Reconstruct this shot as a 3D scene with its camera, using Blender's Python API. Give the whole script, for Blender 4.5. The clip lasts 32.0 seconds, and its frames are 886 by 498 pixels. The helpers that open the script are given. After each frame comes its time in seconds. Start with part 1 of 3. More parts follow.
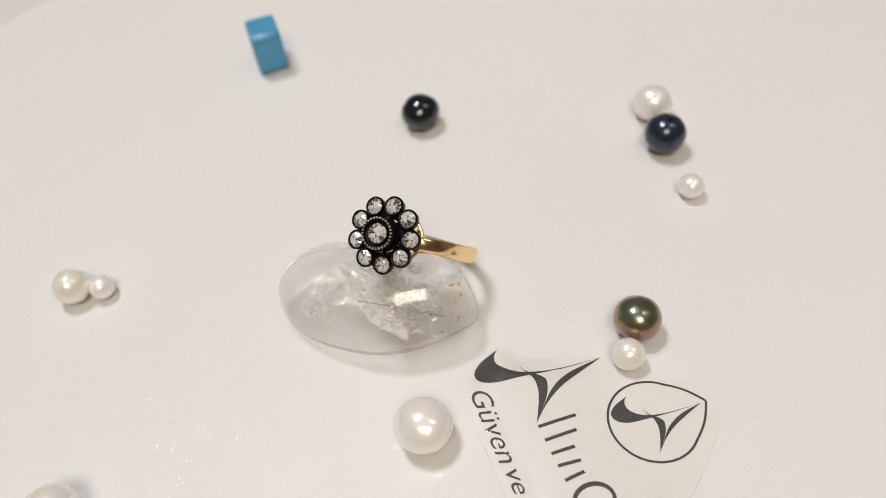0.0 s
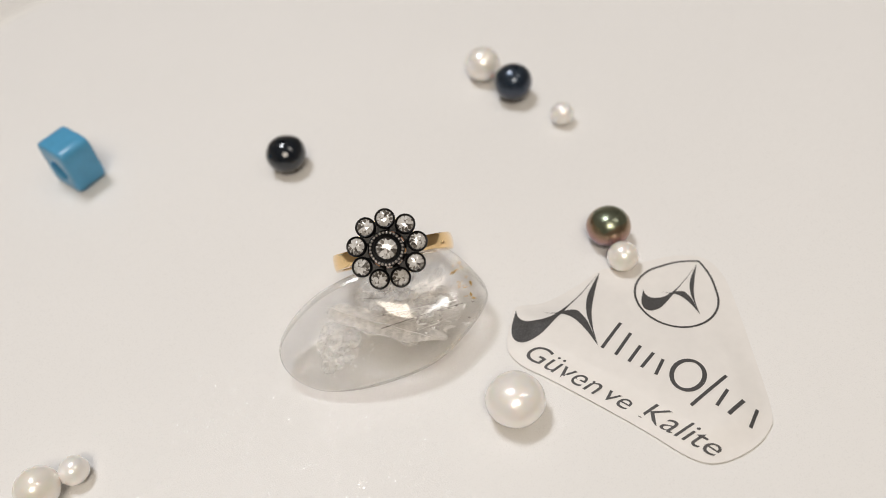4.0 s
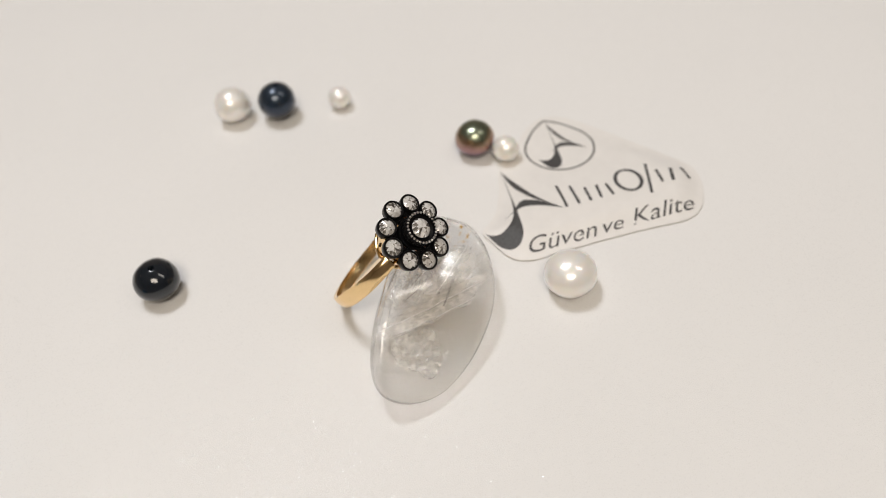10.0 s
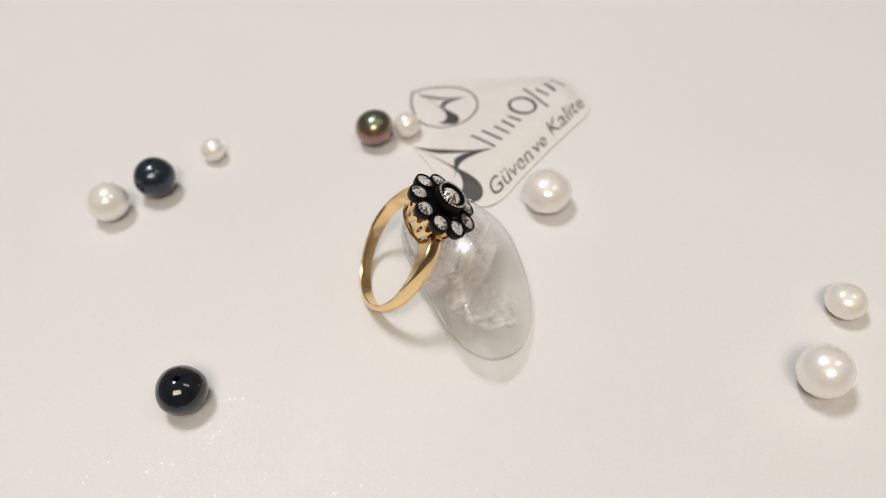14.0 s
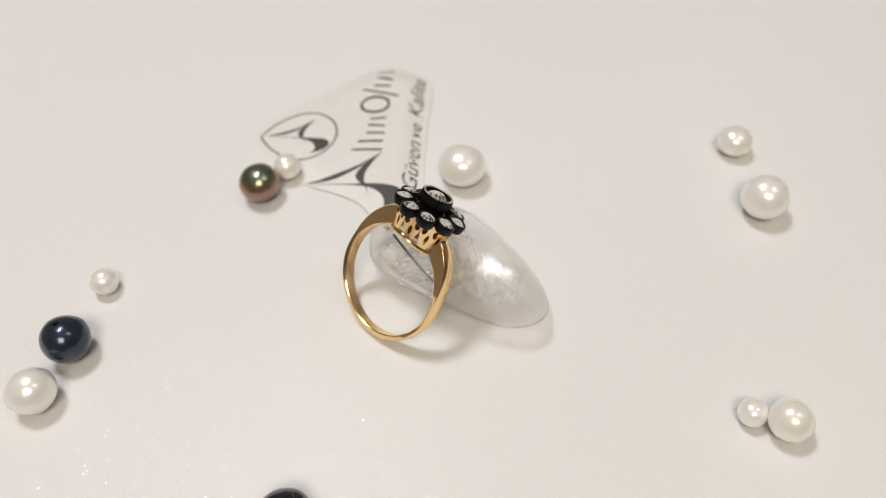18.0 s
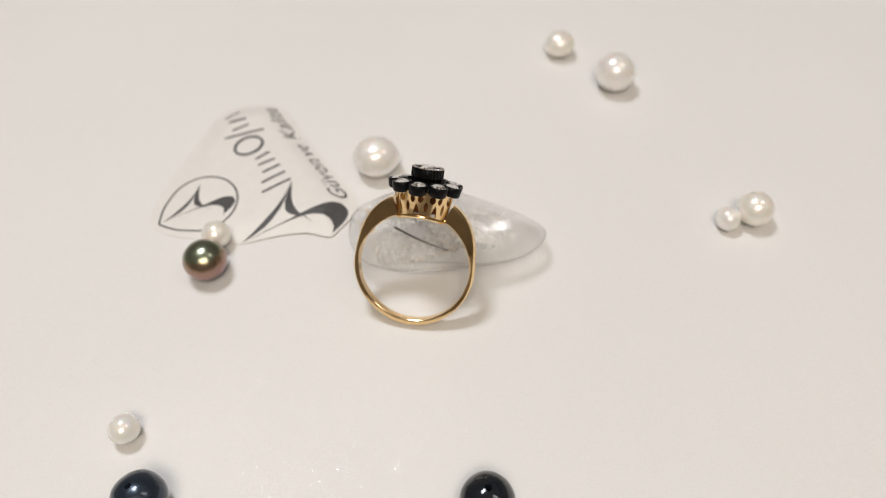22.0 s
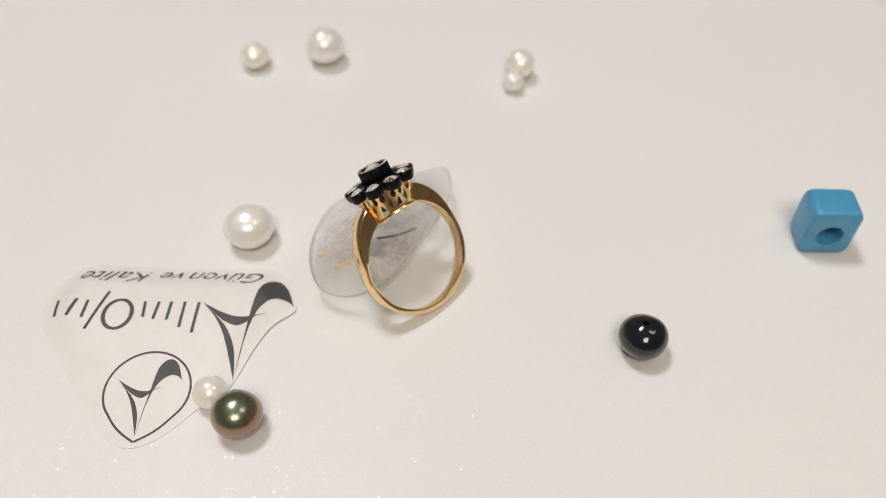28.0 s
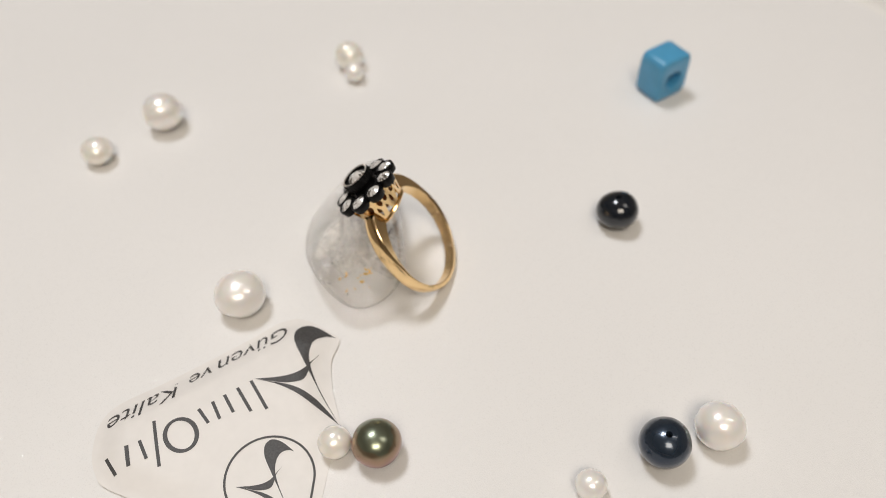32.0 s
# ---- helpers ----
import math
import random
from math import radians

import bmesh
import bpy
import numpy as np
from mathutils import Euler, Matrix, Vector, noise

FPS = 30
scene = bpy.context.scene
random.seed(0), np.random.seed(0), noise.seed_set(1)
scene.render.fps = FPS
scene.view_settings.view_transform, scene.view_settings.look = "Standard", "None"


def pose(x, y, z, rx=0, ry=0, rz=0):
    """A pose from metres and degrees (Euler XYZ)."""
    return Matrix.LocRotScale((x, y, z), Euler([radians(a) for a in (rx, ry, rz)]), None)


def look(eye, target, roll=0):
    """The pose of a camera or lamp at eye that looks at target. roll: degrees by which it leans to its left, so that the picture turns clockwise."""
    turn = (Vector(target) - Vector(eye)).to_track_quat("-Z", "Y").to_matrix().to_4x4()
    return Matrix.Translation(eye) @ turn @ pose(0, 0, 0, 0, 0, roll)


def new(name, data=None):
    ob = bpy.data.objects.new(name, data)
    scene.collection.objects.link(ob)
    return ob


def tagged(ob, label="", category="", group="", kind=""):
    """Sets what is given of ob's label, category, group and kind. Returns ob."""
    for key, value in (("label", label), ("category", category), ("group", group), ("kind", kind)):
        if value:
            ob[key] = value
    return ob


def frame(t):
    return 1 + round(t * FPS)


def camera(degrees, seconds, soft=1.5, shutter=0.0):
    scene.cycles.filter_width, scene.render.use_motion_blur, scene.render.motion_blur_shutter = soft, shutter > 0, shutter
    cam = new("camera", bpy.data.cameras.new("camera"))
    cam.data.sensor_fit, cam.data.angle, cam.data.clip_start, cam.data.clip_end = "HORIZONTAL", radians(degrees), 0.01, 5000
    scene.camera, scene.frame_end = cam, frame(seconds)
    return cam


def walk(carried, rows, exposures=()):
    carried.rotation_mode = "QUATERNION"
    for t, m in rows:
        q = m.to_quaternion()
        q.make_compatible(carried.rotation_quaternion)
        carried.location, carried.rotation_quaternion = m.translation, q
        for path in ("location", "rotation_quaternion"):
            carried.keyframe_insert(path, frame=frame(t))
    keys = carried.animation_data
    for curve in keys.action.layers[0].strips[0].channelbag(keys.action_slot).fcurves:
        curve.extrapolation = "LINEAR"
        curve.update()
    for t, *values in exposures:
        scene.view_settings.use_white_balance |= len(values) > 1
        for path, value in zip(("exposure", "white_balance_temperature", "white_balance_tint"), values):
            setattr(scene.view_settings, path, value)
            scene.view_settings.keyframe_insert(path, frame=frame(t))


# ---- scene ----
cam = camera(57.07, 32.0, soft=0.75)
MM = 0.001

# camera: hand-held, nearly still; seconds, eye, target (millimetres), roll
PATH = [
    (0.0, (-6.54, -80.45, 106.75), (3.23, 3.37, 7.87), -8.56),
    (0.5, (-6.53, -81.70, 105.77), (2.55, 2.24, 6.92), -8.62),
    (1.0, (-7.10, -80.91, 105.75), (2.46, 2.98, 6.89), -7.85),
    (1.5, (-7.28, -80.58, 106.08), (2.18, 3.65, 7.51), -7.77),
    (2.0, (-7.05, -80.52, 106.19), (2.19, 3.77, 7.65), -7.64),
    (2.5, (-6.26, -80.33, 106.41), (3.33, 3.79, 7.76), -7.43),
    (3.0, (-5.75, -80.34, 106.25), (3.85, 4.01, 7.80), -7.18),
    (3.5, (-5.12, -80.34, 105.63), (4.10, 4.24, 7.34), -7.66),
    (5.5, (-4.29, -80.44, 105.04), (3.88, 3.93, 6.47), -7.29),
    (6.0, (-4.06, -79.81, 104.93), (4.14, 4.40, 6.23), -7.01),
    (6.5, (-6.19, -83.01, 106.87), (2.45, 1.22, 8.22), -6.86),
    (7.0, (-6.53, -84.69, 107.91), (1.67, -0.30, 9.37), -6.69),
    (7.5, (-5.88, -85.06, 107.87), (2.49, -0.82, 9.22), -6.61),
    (8.0, (-4.86, -86.01, 107.72), (3.43, -1.71, 9.11), -6.56),
    (8.5, (-4.98, -84.69, 106.36), (3.70, -0.48, 7.71), -6.25),
    (9.0, (-4.22, -84.96, 105.74), (4.06, -0.74, 7.06), -6.31),
    (9.5, (-3.59, -84.81, 106.47), (4.46, -0.66, 7.72), -6.03),
    (10.0, (-3.19, -83.91, 105.86), (4.45, 0.13, 6.98), -6.04),
    (10.5, (-3.69, -82.65, 105.82), (4.00, 1.31, 6.87), -5.79),
    (11.0, (-3.59, -81.53, 105.35), (3.91, 2.23, 6.20), -5.94),
    (11.5, (-4.07, -83.02, 105.91), (3.12, 0.82, 6.82), -5.84),
    (12.0, (-5.19, -85.44, 107.12), (2.57, -1.82, 7.90), -5.48),
    (12.5, (-6.30, -84.01, 107.53), (1.92, -0.31, 8.41), -4.84),
    (13.0, (-5.49, -83.88, 105.79), (2.95, -0.16, 6.69), -4.75),
    (13.5, (-5.15, -85.17, 104.92), (3.31, -1.64, 5.65), -4.79),
    (14.0, (-5.86, -86.51, 106.18), (2.81, -3.23, 6.73), -4.62),
    (14.5, (-4.37, -87.84, 107.07), (4.15, -4.46, 7.71), -4.49),
    (16.5, (-1.63, -82.16, 108.66), (5.90, -0.98, 7.41), -4.25),
    (17.0, (-2.92, -81.95, 108.36), (4.86, -0.65, 7.21), -4.04),
    (17.5, (-2.68, -81.68, 108.29), (5.56, -0.61, 7.00), -3.71),
    (18.0, (-2.43, -80.89, 108.45), (6.80, -0.44, 6.74), -3.13),
    (18.5, (-3.24, -78.45, 106.58), (6.31, 2.04, 4.95), -2.99),
    (19.0, (-3.62, -77.17, 106.58), (5.73, 2.98, 4.65), -3.03),
    (19.5, (-4.48, -76.86, 106.38), (5.24, 3.74, 4.83), -2.59),
    (20.0, (-5.53, -76.62, 105.12), (4.47, 3.64, 3.33), -2.42),
    (20.5, (-5.21, -81.34, 107.54), (5.66, -0.72, 6.14), -1.96),
    (21.0, (-5.88, -83.49, 108.12), (5.04, -2.40, 7.10), -1.79),
    (21.5, (-5.50, -84.50, 108.16), (5.79, -3.21, 7.34), -1.67),
    (22.0, (-5.05, -84.75, 108.58), (6.76, -3.24, 8.00), -1.68),
    (22.5, (-6.00, -84.69, 108.33), (6.01, -2.84, 8.06), -1.60),
    (23.0, (-6.14, -84.07, 108.09), (6.10, -2.10, 7.93), -1.40),
    (23.5, (-6.05, -82.63, 106.94), (6.39, -0.12, 7.25), -1.04),
    (24.0, (-6.28, -81.19, 107.17), (6.92, 1.57, 7.80), -0.88),
    (24.5, (-6.66, -81.15, 106.35), (7.08, 1.46, 6.91), -0.80),
    (25.0, (-6.51, -81.58, 105.41), (7.14, 1.48, 6.34), -0.86),
    (25.5, (-5.75, -82.13, 105.61), (8.87, 0.82, 6.59), -0.33),
    (26.0, (-5.82, -82.29, 105.09), (10.45, 0.73, 6.39), 0.25),
    (26.5, (-5.86, -83.12, 105.49), (10.30, 0.26, 7.08), 0.27),
    (28.5, (-5.58, -86.45, 106.73), (10.55, -2.78, 8.55), 0.50),
    (29.0, (-4.37, -87.61, 106.91), (11.34, -3.48, 9.06), 0.38),
    (29.5, (-4.33, -87.40, 106.63), (11.43, -3.21, 8.85), 0.29),
    (30.0, (-5.48, -87.41, 107.97), (9.87, -3.15, 10.18), 0.02),
    (30.5, (-5.45, -87.63, 109.05), (9.73, -3.45, 11.16), 0.03),
    (31.0, (-5.12, -87.75, 108.88), (8.83, -3.37, 10.99), -0.52),
    (31.5, (-5.38, -87.93, 109.47), (8.70, -3.57, 11.57), -0.79),
    (32.0, (-5.20, -89.14, 109.89), (9.10, -4.93, 11.89), -0.82),
]
walk(cam, [(t, look(Vector(e) * MM, Vector(g) * MM, r)) for t, e, g, r in PATH])
cam.data.dof.use_dof = True
cam.data.dof.focus_distance = 0.118
cam.data.dof.aperture_fstop = 14.0

# the turntable: degrees a second, and its axis in the plan (millimetres)
SPEED = 8.988
AXIS = (6.60, -1.07)
TURNING = []


def spin(t):
    return pose(0, 0, 0, 0, 0, SPEED * t) @ pose(-AXIS[0] * MM, -AXIS[1] * MM, 0)


# ---- world, lights ----
world = bpy.data.worlds.new("room_air")
scene.world = world
world.use_nodes = True
world.node_tree.nodes["Background"].inputs[0].default_value = (1.0, 0.93, 0.84, 1)
world.node_tree.nodes["Background"].inputs[1].default_value = 0.006


def area_lamp(name, eye, target, sx, sy, watts, colour):
    data = bpy.data.lights.new(name, "AREA")
    data.shape, data.size, data.size_y, data.energy, data.color = "RECTANGLE", sx, sy, watts, colour
    ob = new(name, data)
    ob.matrix_world = look(eye, target)
    return ob


area_lamp("ceiling_panel_light", (-0.08, -0.74, 1.22), (0, 0, 0), 0.62, 0.46, 1.17, (0.998, 0.885, 0.745))
area_lamp("ceiling_panel_light", (-0.264, 0.44, 1.373), (0, 0.1, 0), 0.36, 0.28, 1.21, (0.965, 0.975, 1.01))
area_lamp("ceiling_panel_light", (0.77, -0.09, 1.40), (0.4, 0, 0), 0.24, 0.60, 0.24, (1.0, 0.93, 0.85))
scene.view_settings.exposure = 3.0


# ---- materials ----
def material(name):
    m = bpy.data.materials.new(name)
    m.use_nodes = True
    return m, m.node_tree.nodes, m.node_tree.links, m.node_tree.nodes["Principled BSDF"]


def noise_node(nodes, links, scale, detail=3.0, coords="Object"):
    tex = nodes.new("ShaderNodeTexNoise")
    tex.inputs["Scale"].default_value = scale
    tex.inputs["Detail"].default_value = detail
    co = nodes.new("ShaderNodeTexCoord")
    links.new(co.outputs[coords], tex.inputs["Vector"])
    return tex


def ramp_node(nodes, links, source, stops):
    ramp = nodes.new("ShaderNodeValToRGB")
    while len(ramp.color_ramp.elements) < len(stops):
        ramp.color_ramp.elements.new(0.5)
    for el, (p, c) in zip(ramp.color_ramp.elements, stops):
        el.position, el.color = p, (*c, 1)
    links.new(source, ramp.inputs[0])
    return ramp


def bump_node(nodes, links, source, bsdf, strength, distance):
    b = nodes.new("ShaderNodeBump")
    b.inputs["Strength"].default_value, b.inputs["Distance"].default_value = strength, distance
    links.new(source, b.inputs["Height"])
    links.new(b.outputs[0], bsdf.inputs["Normal"])
    return b


def plain(name, colour, rough, metal=0.0, scale=600.0, vary=0.12, bump=0.0, bump_scale=3000.0):
    m, n, l, b = material(name)
    t = noise_node(n, l, scale)
    lo = tuple(c * (1 - vary) for c in colour)
    hi = tuple(min(1, c * (1 + vary)) for c in colour)
    r = ramp_node(n, l, t.outputs["Fac"], [(0.3, lo), (0.7, hi)])
    l.new(r.outputs[0], b.inputs["Base Color"])
    b.inputs["Roughness"].default_value, b.inputs["Metallic"].default_value = rough, metal
    if bump:
        f = noise_node(n, l, bump_scale, 2)
        bump_node(n, l, f.outputs["Fac"], b, 0.5, bump)
    return m


def plate_material():
    """Satin white sheet with a sparse glittering grain."""
    m, n, l, b = material("satin_white_sheet")
    big = noise_node(n, l, 14, 4)
    r = ramp_node(n, l, big.outputs["Fac"], [(0.3, (0.785, 0.78, 0.77)), (0.7, (0.81, 0.805, 0.795))])
    l.new(r.outputs[0], b.inputs["Base Color"])
    b.inputs["Roughness"].default_value = 0.45
    b.inputs["Specular IOR Level"].default_value = 0.25
    fine = noise_node(n, l, 5200, 2)
    bump_node(n, l, fine.outputs["Fac"], b, 0.3, 0.00008)
    # flakes: every cell has its own tilt, a few of them are shiny
    co = n.new("ShaderNodeTexCoord")
    cell = n.new("ShaderNodeTexVoronoi")
    cell.inputs["Scale"].default_value = 6500
    l.new(co.outputs["Object"], cell.inputs["Vector"])
    off = n.new("ShaderNodeVectorMath")
    off.operation = "MULTIPLY_ADD"
    off.inputs[1].default_value = (0.24, 0.24, 0.0)
    off.inputs[2].default_value = (-0.12, -0.12, 1.0)
    l.new(cell.outputs["Color"], off.inputs[0])
    unit = n.new("ShaderNodeVectorMath")
    unit.operation = "NORMALIZE"
    l.new(off.outputs[0], unit.inputs[0])
    l.new(unit.outputs[0], b.inputs["Coat Normal"])
    sep = n.new("ShaderNodeSeparateXYZ")
    l.new(cell.outputs["Color"], sep.inputs[0])
    pick = ramp_node(n, l, sep.outputs["Z"], [(0.86, (0, 0, 0)), (0.89, (1, 1, 1))])
    l.new(pick.outputs[0], b.inputs["Coat Weight"])
    b.inputs["Coat Roughness"].default_value = 0.05
    return m


def pearl_material(name, colour, tint, rough=0.30):
    m, n, l, b = material(name)
    t = noise_node(n, l, 220, 2)
    r = ramp_node(n, l, t.outputs["Fac"], [(0.35, colour), (0.7, tint)])
    l.new(r.outputs[0], b.inputs["Base Color"])
    b.inputs["Roughness"].default_value = rough
    b.inputs["Metallic"].default_value = 0.12
    b.inputs["IOR"].default_value = 1.68
    b.inputs["Specular IOR Level"].default_value = 0.8
    b.inputs["Coat Weight"].default_value = 1.0
    b.inputs["Coat IOR"].default_value = 1.9
    b.inputs["Coat Roughness"].default_value = 0.16
    b.inputs["Subsurface Weight"].default_value = 0.4
    b.inputs["Subsurface Radius"].default_value = (0.0020, 0.0016, 0.0013)
    b.inputs["Subsurface Scale"].default_value = 1.0
    f = noise_node(n, l, 700, 3)
    bump_node(n, l, f.outputs["Fac"], b, 0.25, 0.00006)
    return m


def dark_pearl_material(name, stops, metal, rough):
    """Nacre with its iridescent sheen painted into the colour, by height and noise."""
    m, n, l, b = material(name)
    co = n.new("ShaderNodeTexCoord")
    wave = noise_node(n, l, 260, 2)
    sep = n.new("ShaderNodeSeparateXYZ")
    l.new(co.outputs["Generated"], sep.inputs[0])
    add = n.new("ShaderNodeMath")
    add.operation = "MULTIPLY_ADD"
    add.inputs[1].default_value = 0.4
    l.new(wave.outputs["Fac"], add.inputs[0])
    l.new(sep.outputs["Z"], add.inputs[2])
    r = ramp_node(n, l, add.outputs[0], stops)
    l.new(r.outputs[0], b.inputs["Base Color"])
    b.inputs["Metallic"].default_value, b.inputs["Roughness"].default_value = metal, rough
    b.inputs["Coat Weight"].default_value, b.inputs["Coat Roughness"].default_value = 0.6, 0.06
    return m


def quartz_material():
    """Clear quartz: refraction, light that passes, and a cloudy share that scatters under the surface."""
    m, n, l, b = material("clear_quartz")
    b.inputs["Base Color"].default_value = (0.998, 0.992, 0.98, 1)
    b.inputs["Transmission Weight"].default_value = 1.0
    b.inputs["IOR"].default_value = 1.10
    b.inputs["Roughness"].default_value = 0.01
    t = noise_node(n, l, 90, 3)
    relief = bump_node(n, l, t.outputs["Fac"], b, 0.1, 0.0001)
    milk = n.new("ShaderNodeBsdfPrincipled")
    milk.inputs["Base Color"].default_value = (0.99, 0.98, 0.955, 1)
    milk.inputs["Subsurface Weight"].default_value = 1.0
    milk.inputs["Subsurface Radius"].default_value = (0.006, 0.0058, 0.0055)
    milk.inputs["Subsurface Scale"].default_value = 1.0
    milk.inputs["Roughness"].default_value = 0.08
    milk.inputs["IOR"].default_value = 1.54
    l.new(relief.outputs[0], milk.inputs["Normal"])
    cloud = noise_node(n, l, 90, 3)
    soft = ramp_node(n, l, cloud.outputs["Fac"], [(0.42, (0.02, 0.02, 0.02)), (0.70, (0.04, 0.04, 0.04))])
    # fine parallel growth lines
    place = n.new("ShaderNodeTexCoord")
    turn = n.new("ShaderNodeMapping")
    turn.inputs["Rotation"].default_value = (0.3, 0.2, 0.85)
    turn.inputs["Scale"].default_value = (1500, 90, 420)
    l.new(place.outputs["Object"], turn.inputs["Vector"])
    grain = n.new("ShaderNodeTexNoise")
    grain.inputs["Scale"].default_value = 1.0
    grain.inputs["Detail"].default_value = 3
    l.new(turn.outputs[0], grain.inputs["Vector"])
    lines = ramp_node(n, l, grain.outputs["Fac"], [(0.62, (0, 0, 0)), (0.72, (0.03, 0.03, 0.03))])
    amount = n.new("ShaderNodeMath")
    amount.operation = "ADD"
    l.new(soft.outputs[0], amount.inputs[0])
    l.new(lines.outputs[0], amount.inputs[1])
    amount.use_clamp = True
    two = n.new("ShaderNodeMixShader")
    l.new(amount.outputs[0], two.inputs[0])
    # the share of light that goes straight through
    clear = n.new("ShaderNodeBsdfTransparent")
    clear.inputs["Color"].default_value = (0.995, 0.993, 0.988, 1)
    glass = n.new("ShaderNodeMixShader")
    glass.inputs[0].default_value = 0.56
    l.new(b.outputs[0], glass.inputs[1])
    l.new(clear.outputs[0], glass.inputs[2])
    l.new(glass.outputs[0], two.inputs[1])
    l.new(milk.outputs[0], two.inputs[2])
    # polished skin: gloss that grows towards the edge
    shine = n.new("ShaderNodeBsdfGlossy")
    shine.inputs["Roughness"].default_value = 0.03
    l.new(relief.outputs[0], shine.inputs["Normal"])
    facing = n.new("ShaderNodeLayerWeight")
    steep = n.new("ShaderNodeMath")
    steep.operation, steep.inputs[1].default_value = "POWER", 4.0
    l.new(facing.outputs["Facing"], steep.inputs[0])
    share = n.new("ShaderNodeMath")
    share.operation, share.inputs[1].default_value, share.inputs[2].default_value = "MULTIPLY_ADD", 0.5, 0.08
    l.new(steep.outputs[0], share.inputs[0])
    skin = n.new("ShaderNodeMixShader")
    l.new(share.outputs[0], skin.inputs[0])
    l.new(two.outputs[0], skin.inputs[1])
    l.new(shine.outputs[0], skin.inputs[2])
    l.new(skin.outputs[0], n["Material Output"].inputs["Surface"])
    return m


def veil_material(name="milky_veil", low=0.08, high=0.55):
    """Milky healed crack inside the quartz: thin, patchy, mostly clear."""
    m, n, l, b = material(name)
    b.inputs["Base Color"].default_value = (0.98, 0.965, 0.935, 1)
    b.inputs["Roughness"].default_value = 0.3
    t = noise_node(n, l, 900, 8)
    r = ramp_node(n, l, t.outputs["Fac"], [(0.40, (low,) * 3), (0.72, (high,) * 3)])
    l.new(r.outputs[0], b.inputs["Alpha"])
    return m


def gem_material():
    """A foil-backed old-cut diamond; its sparkle is painted, each facet its own random grey."""
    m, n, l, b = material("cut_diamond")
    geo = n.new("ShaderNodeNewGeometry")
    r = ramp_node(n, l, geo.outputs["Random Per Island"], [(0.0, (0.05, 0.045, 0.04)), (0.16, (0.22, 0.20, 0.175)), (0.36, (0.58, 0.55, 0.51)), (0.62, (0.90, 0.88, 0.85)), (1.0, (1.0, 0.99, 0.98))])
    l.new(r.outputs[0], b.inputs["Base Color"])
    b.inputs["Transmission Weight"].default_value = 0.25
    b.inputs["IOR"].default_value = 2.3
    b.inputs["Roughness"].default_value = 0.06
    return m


M_PLATE = plate_material()
M_RIM = plain("glossy_white_rim", (0.84, 0.83, 0.80), 0.25, scale=60, vary=0.02)
M_TABLE = plain("white_table_lacquer", (0.80, 0.785, 0.755), 0.4, scale=8, vary=0.03)
M_WALL = plain("taupe_wall_paint", (0.55, 0.50, 0.45), 0.8, scale=5, vary=0.04)
M_WALL_LIGHT = plain("cream_wall_paint", (0.74, 0.68, 0.60), 0.8, scale=5, vary=0.04)
M_FLOOR = plain("brown_floor_boards", (0.22, 0.15, 0.10), 0.5, scale=6, vary=0.2)
M_CEIL = plain("white_ceiling_paint", (0.80, 0.78, 0.75), 0.85, scale=5, vary=0.03)
M_PEARL = pearl_material("white_nacre", (0.98, 0.925, 0.87), (0.985, 0.945, 0.915))
M_PEARL_WARM = pearl_material("cream_nacre", (0.965, 0.905, 0.82), (0.975, 0.925, 0.86))
M_BLACK = dark_pearl_material("black_nacre", [(0.2, (0.008, 0.008, 0.010)), (0.8, (0.010, 0.014, 0.020))], 0.1, 0.11)
M_NAVY = dark_pearl_material("navy_nacre", [(0.35, (0.014, 0.016, 0.03)), (0.8, (0.017, 0.032, 0.062)), (1.0, (0.03, 0.046, 0.07))], 0.5, 0.25)
# copper, gold and green towards the top are sheen put into the colour
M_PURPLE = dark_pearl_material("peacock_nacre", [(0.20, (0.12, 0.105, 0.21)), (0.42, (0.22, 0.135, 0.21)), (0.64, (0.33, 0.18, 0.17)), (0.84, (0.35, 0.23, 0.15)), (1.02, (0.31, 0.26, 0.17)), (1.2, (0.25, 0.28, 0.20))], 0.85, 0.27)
M_QUARTZ = quartz_material()
M_VEIL = veil_material()
M_RIDGE = veil_material("milky_ridge", 0.42, 0.85)
# plain white that stands in for the glints of cracks
M_FLAKE = plain("crack_glint_white", (0.97, 0.97, 0.965), 0.3, 0.0, scale=3000, vary=0.15)
M_NEEDLE = plain("dark_needle", (0.05, 0.045, 0.04), 0.4)
M_CRACK = plain("grey_crack", (0.30, 0.29, 0.28), 0.4, scale=3000, vary=0.3)
M_RUST = plain("rust_stain", (0.76, 0.48, 0.12), 0.6, scale=2000, vary=0.3)
M_GOLD = plain("polished_yellow_gold", (0.95, 0.69, 0.365), 0.17, 1.0, scale=500, vary=0.03, bump=0.00006, bump_scale=420)
# gold with the shade of the gallery's inside put into its colour
M_SHADED_GOLD = plain("shaded_gold", (0.24, 0.11, 0.05), 0.45, 1.0, scale=900, vary=0.3)
M_OXIDE = plain("blackened_silver", (0.005, 0.005, 0.0055), 0.3, 0.0, scale=1500, vary=0.4, bump=0.00005, bump_scale=4000)
M_OXIDE.node_tree.nodes["Principled BSDF"].inputs["Specular IOR Level"].default_value = 0.16
M_SILVER = plain("worn_silver_bead", (0.62, 0.58, 0.55), 0.3, 1.0, scale=3000, vary=0.3)
M_FOIL = plain("silver_reflector_foil", (0.72, 0.70, 0.68), 0.22, 1.0, scale=2500, vary=0.25, bump=0.0001, bump_scale=2500)
M_GEM = gem_material()
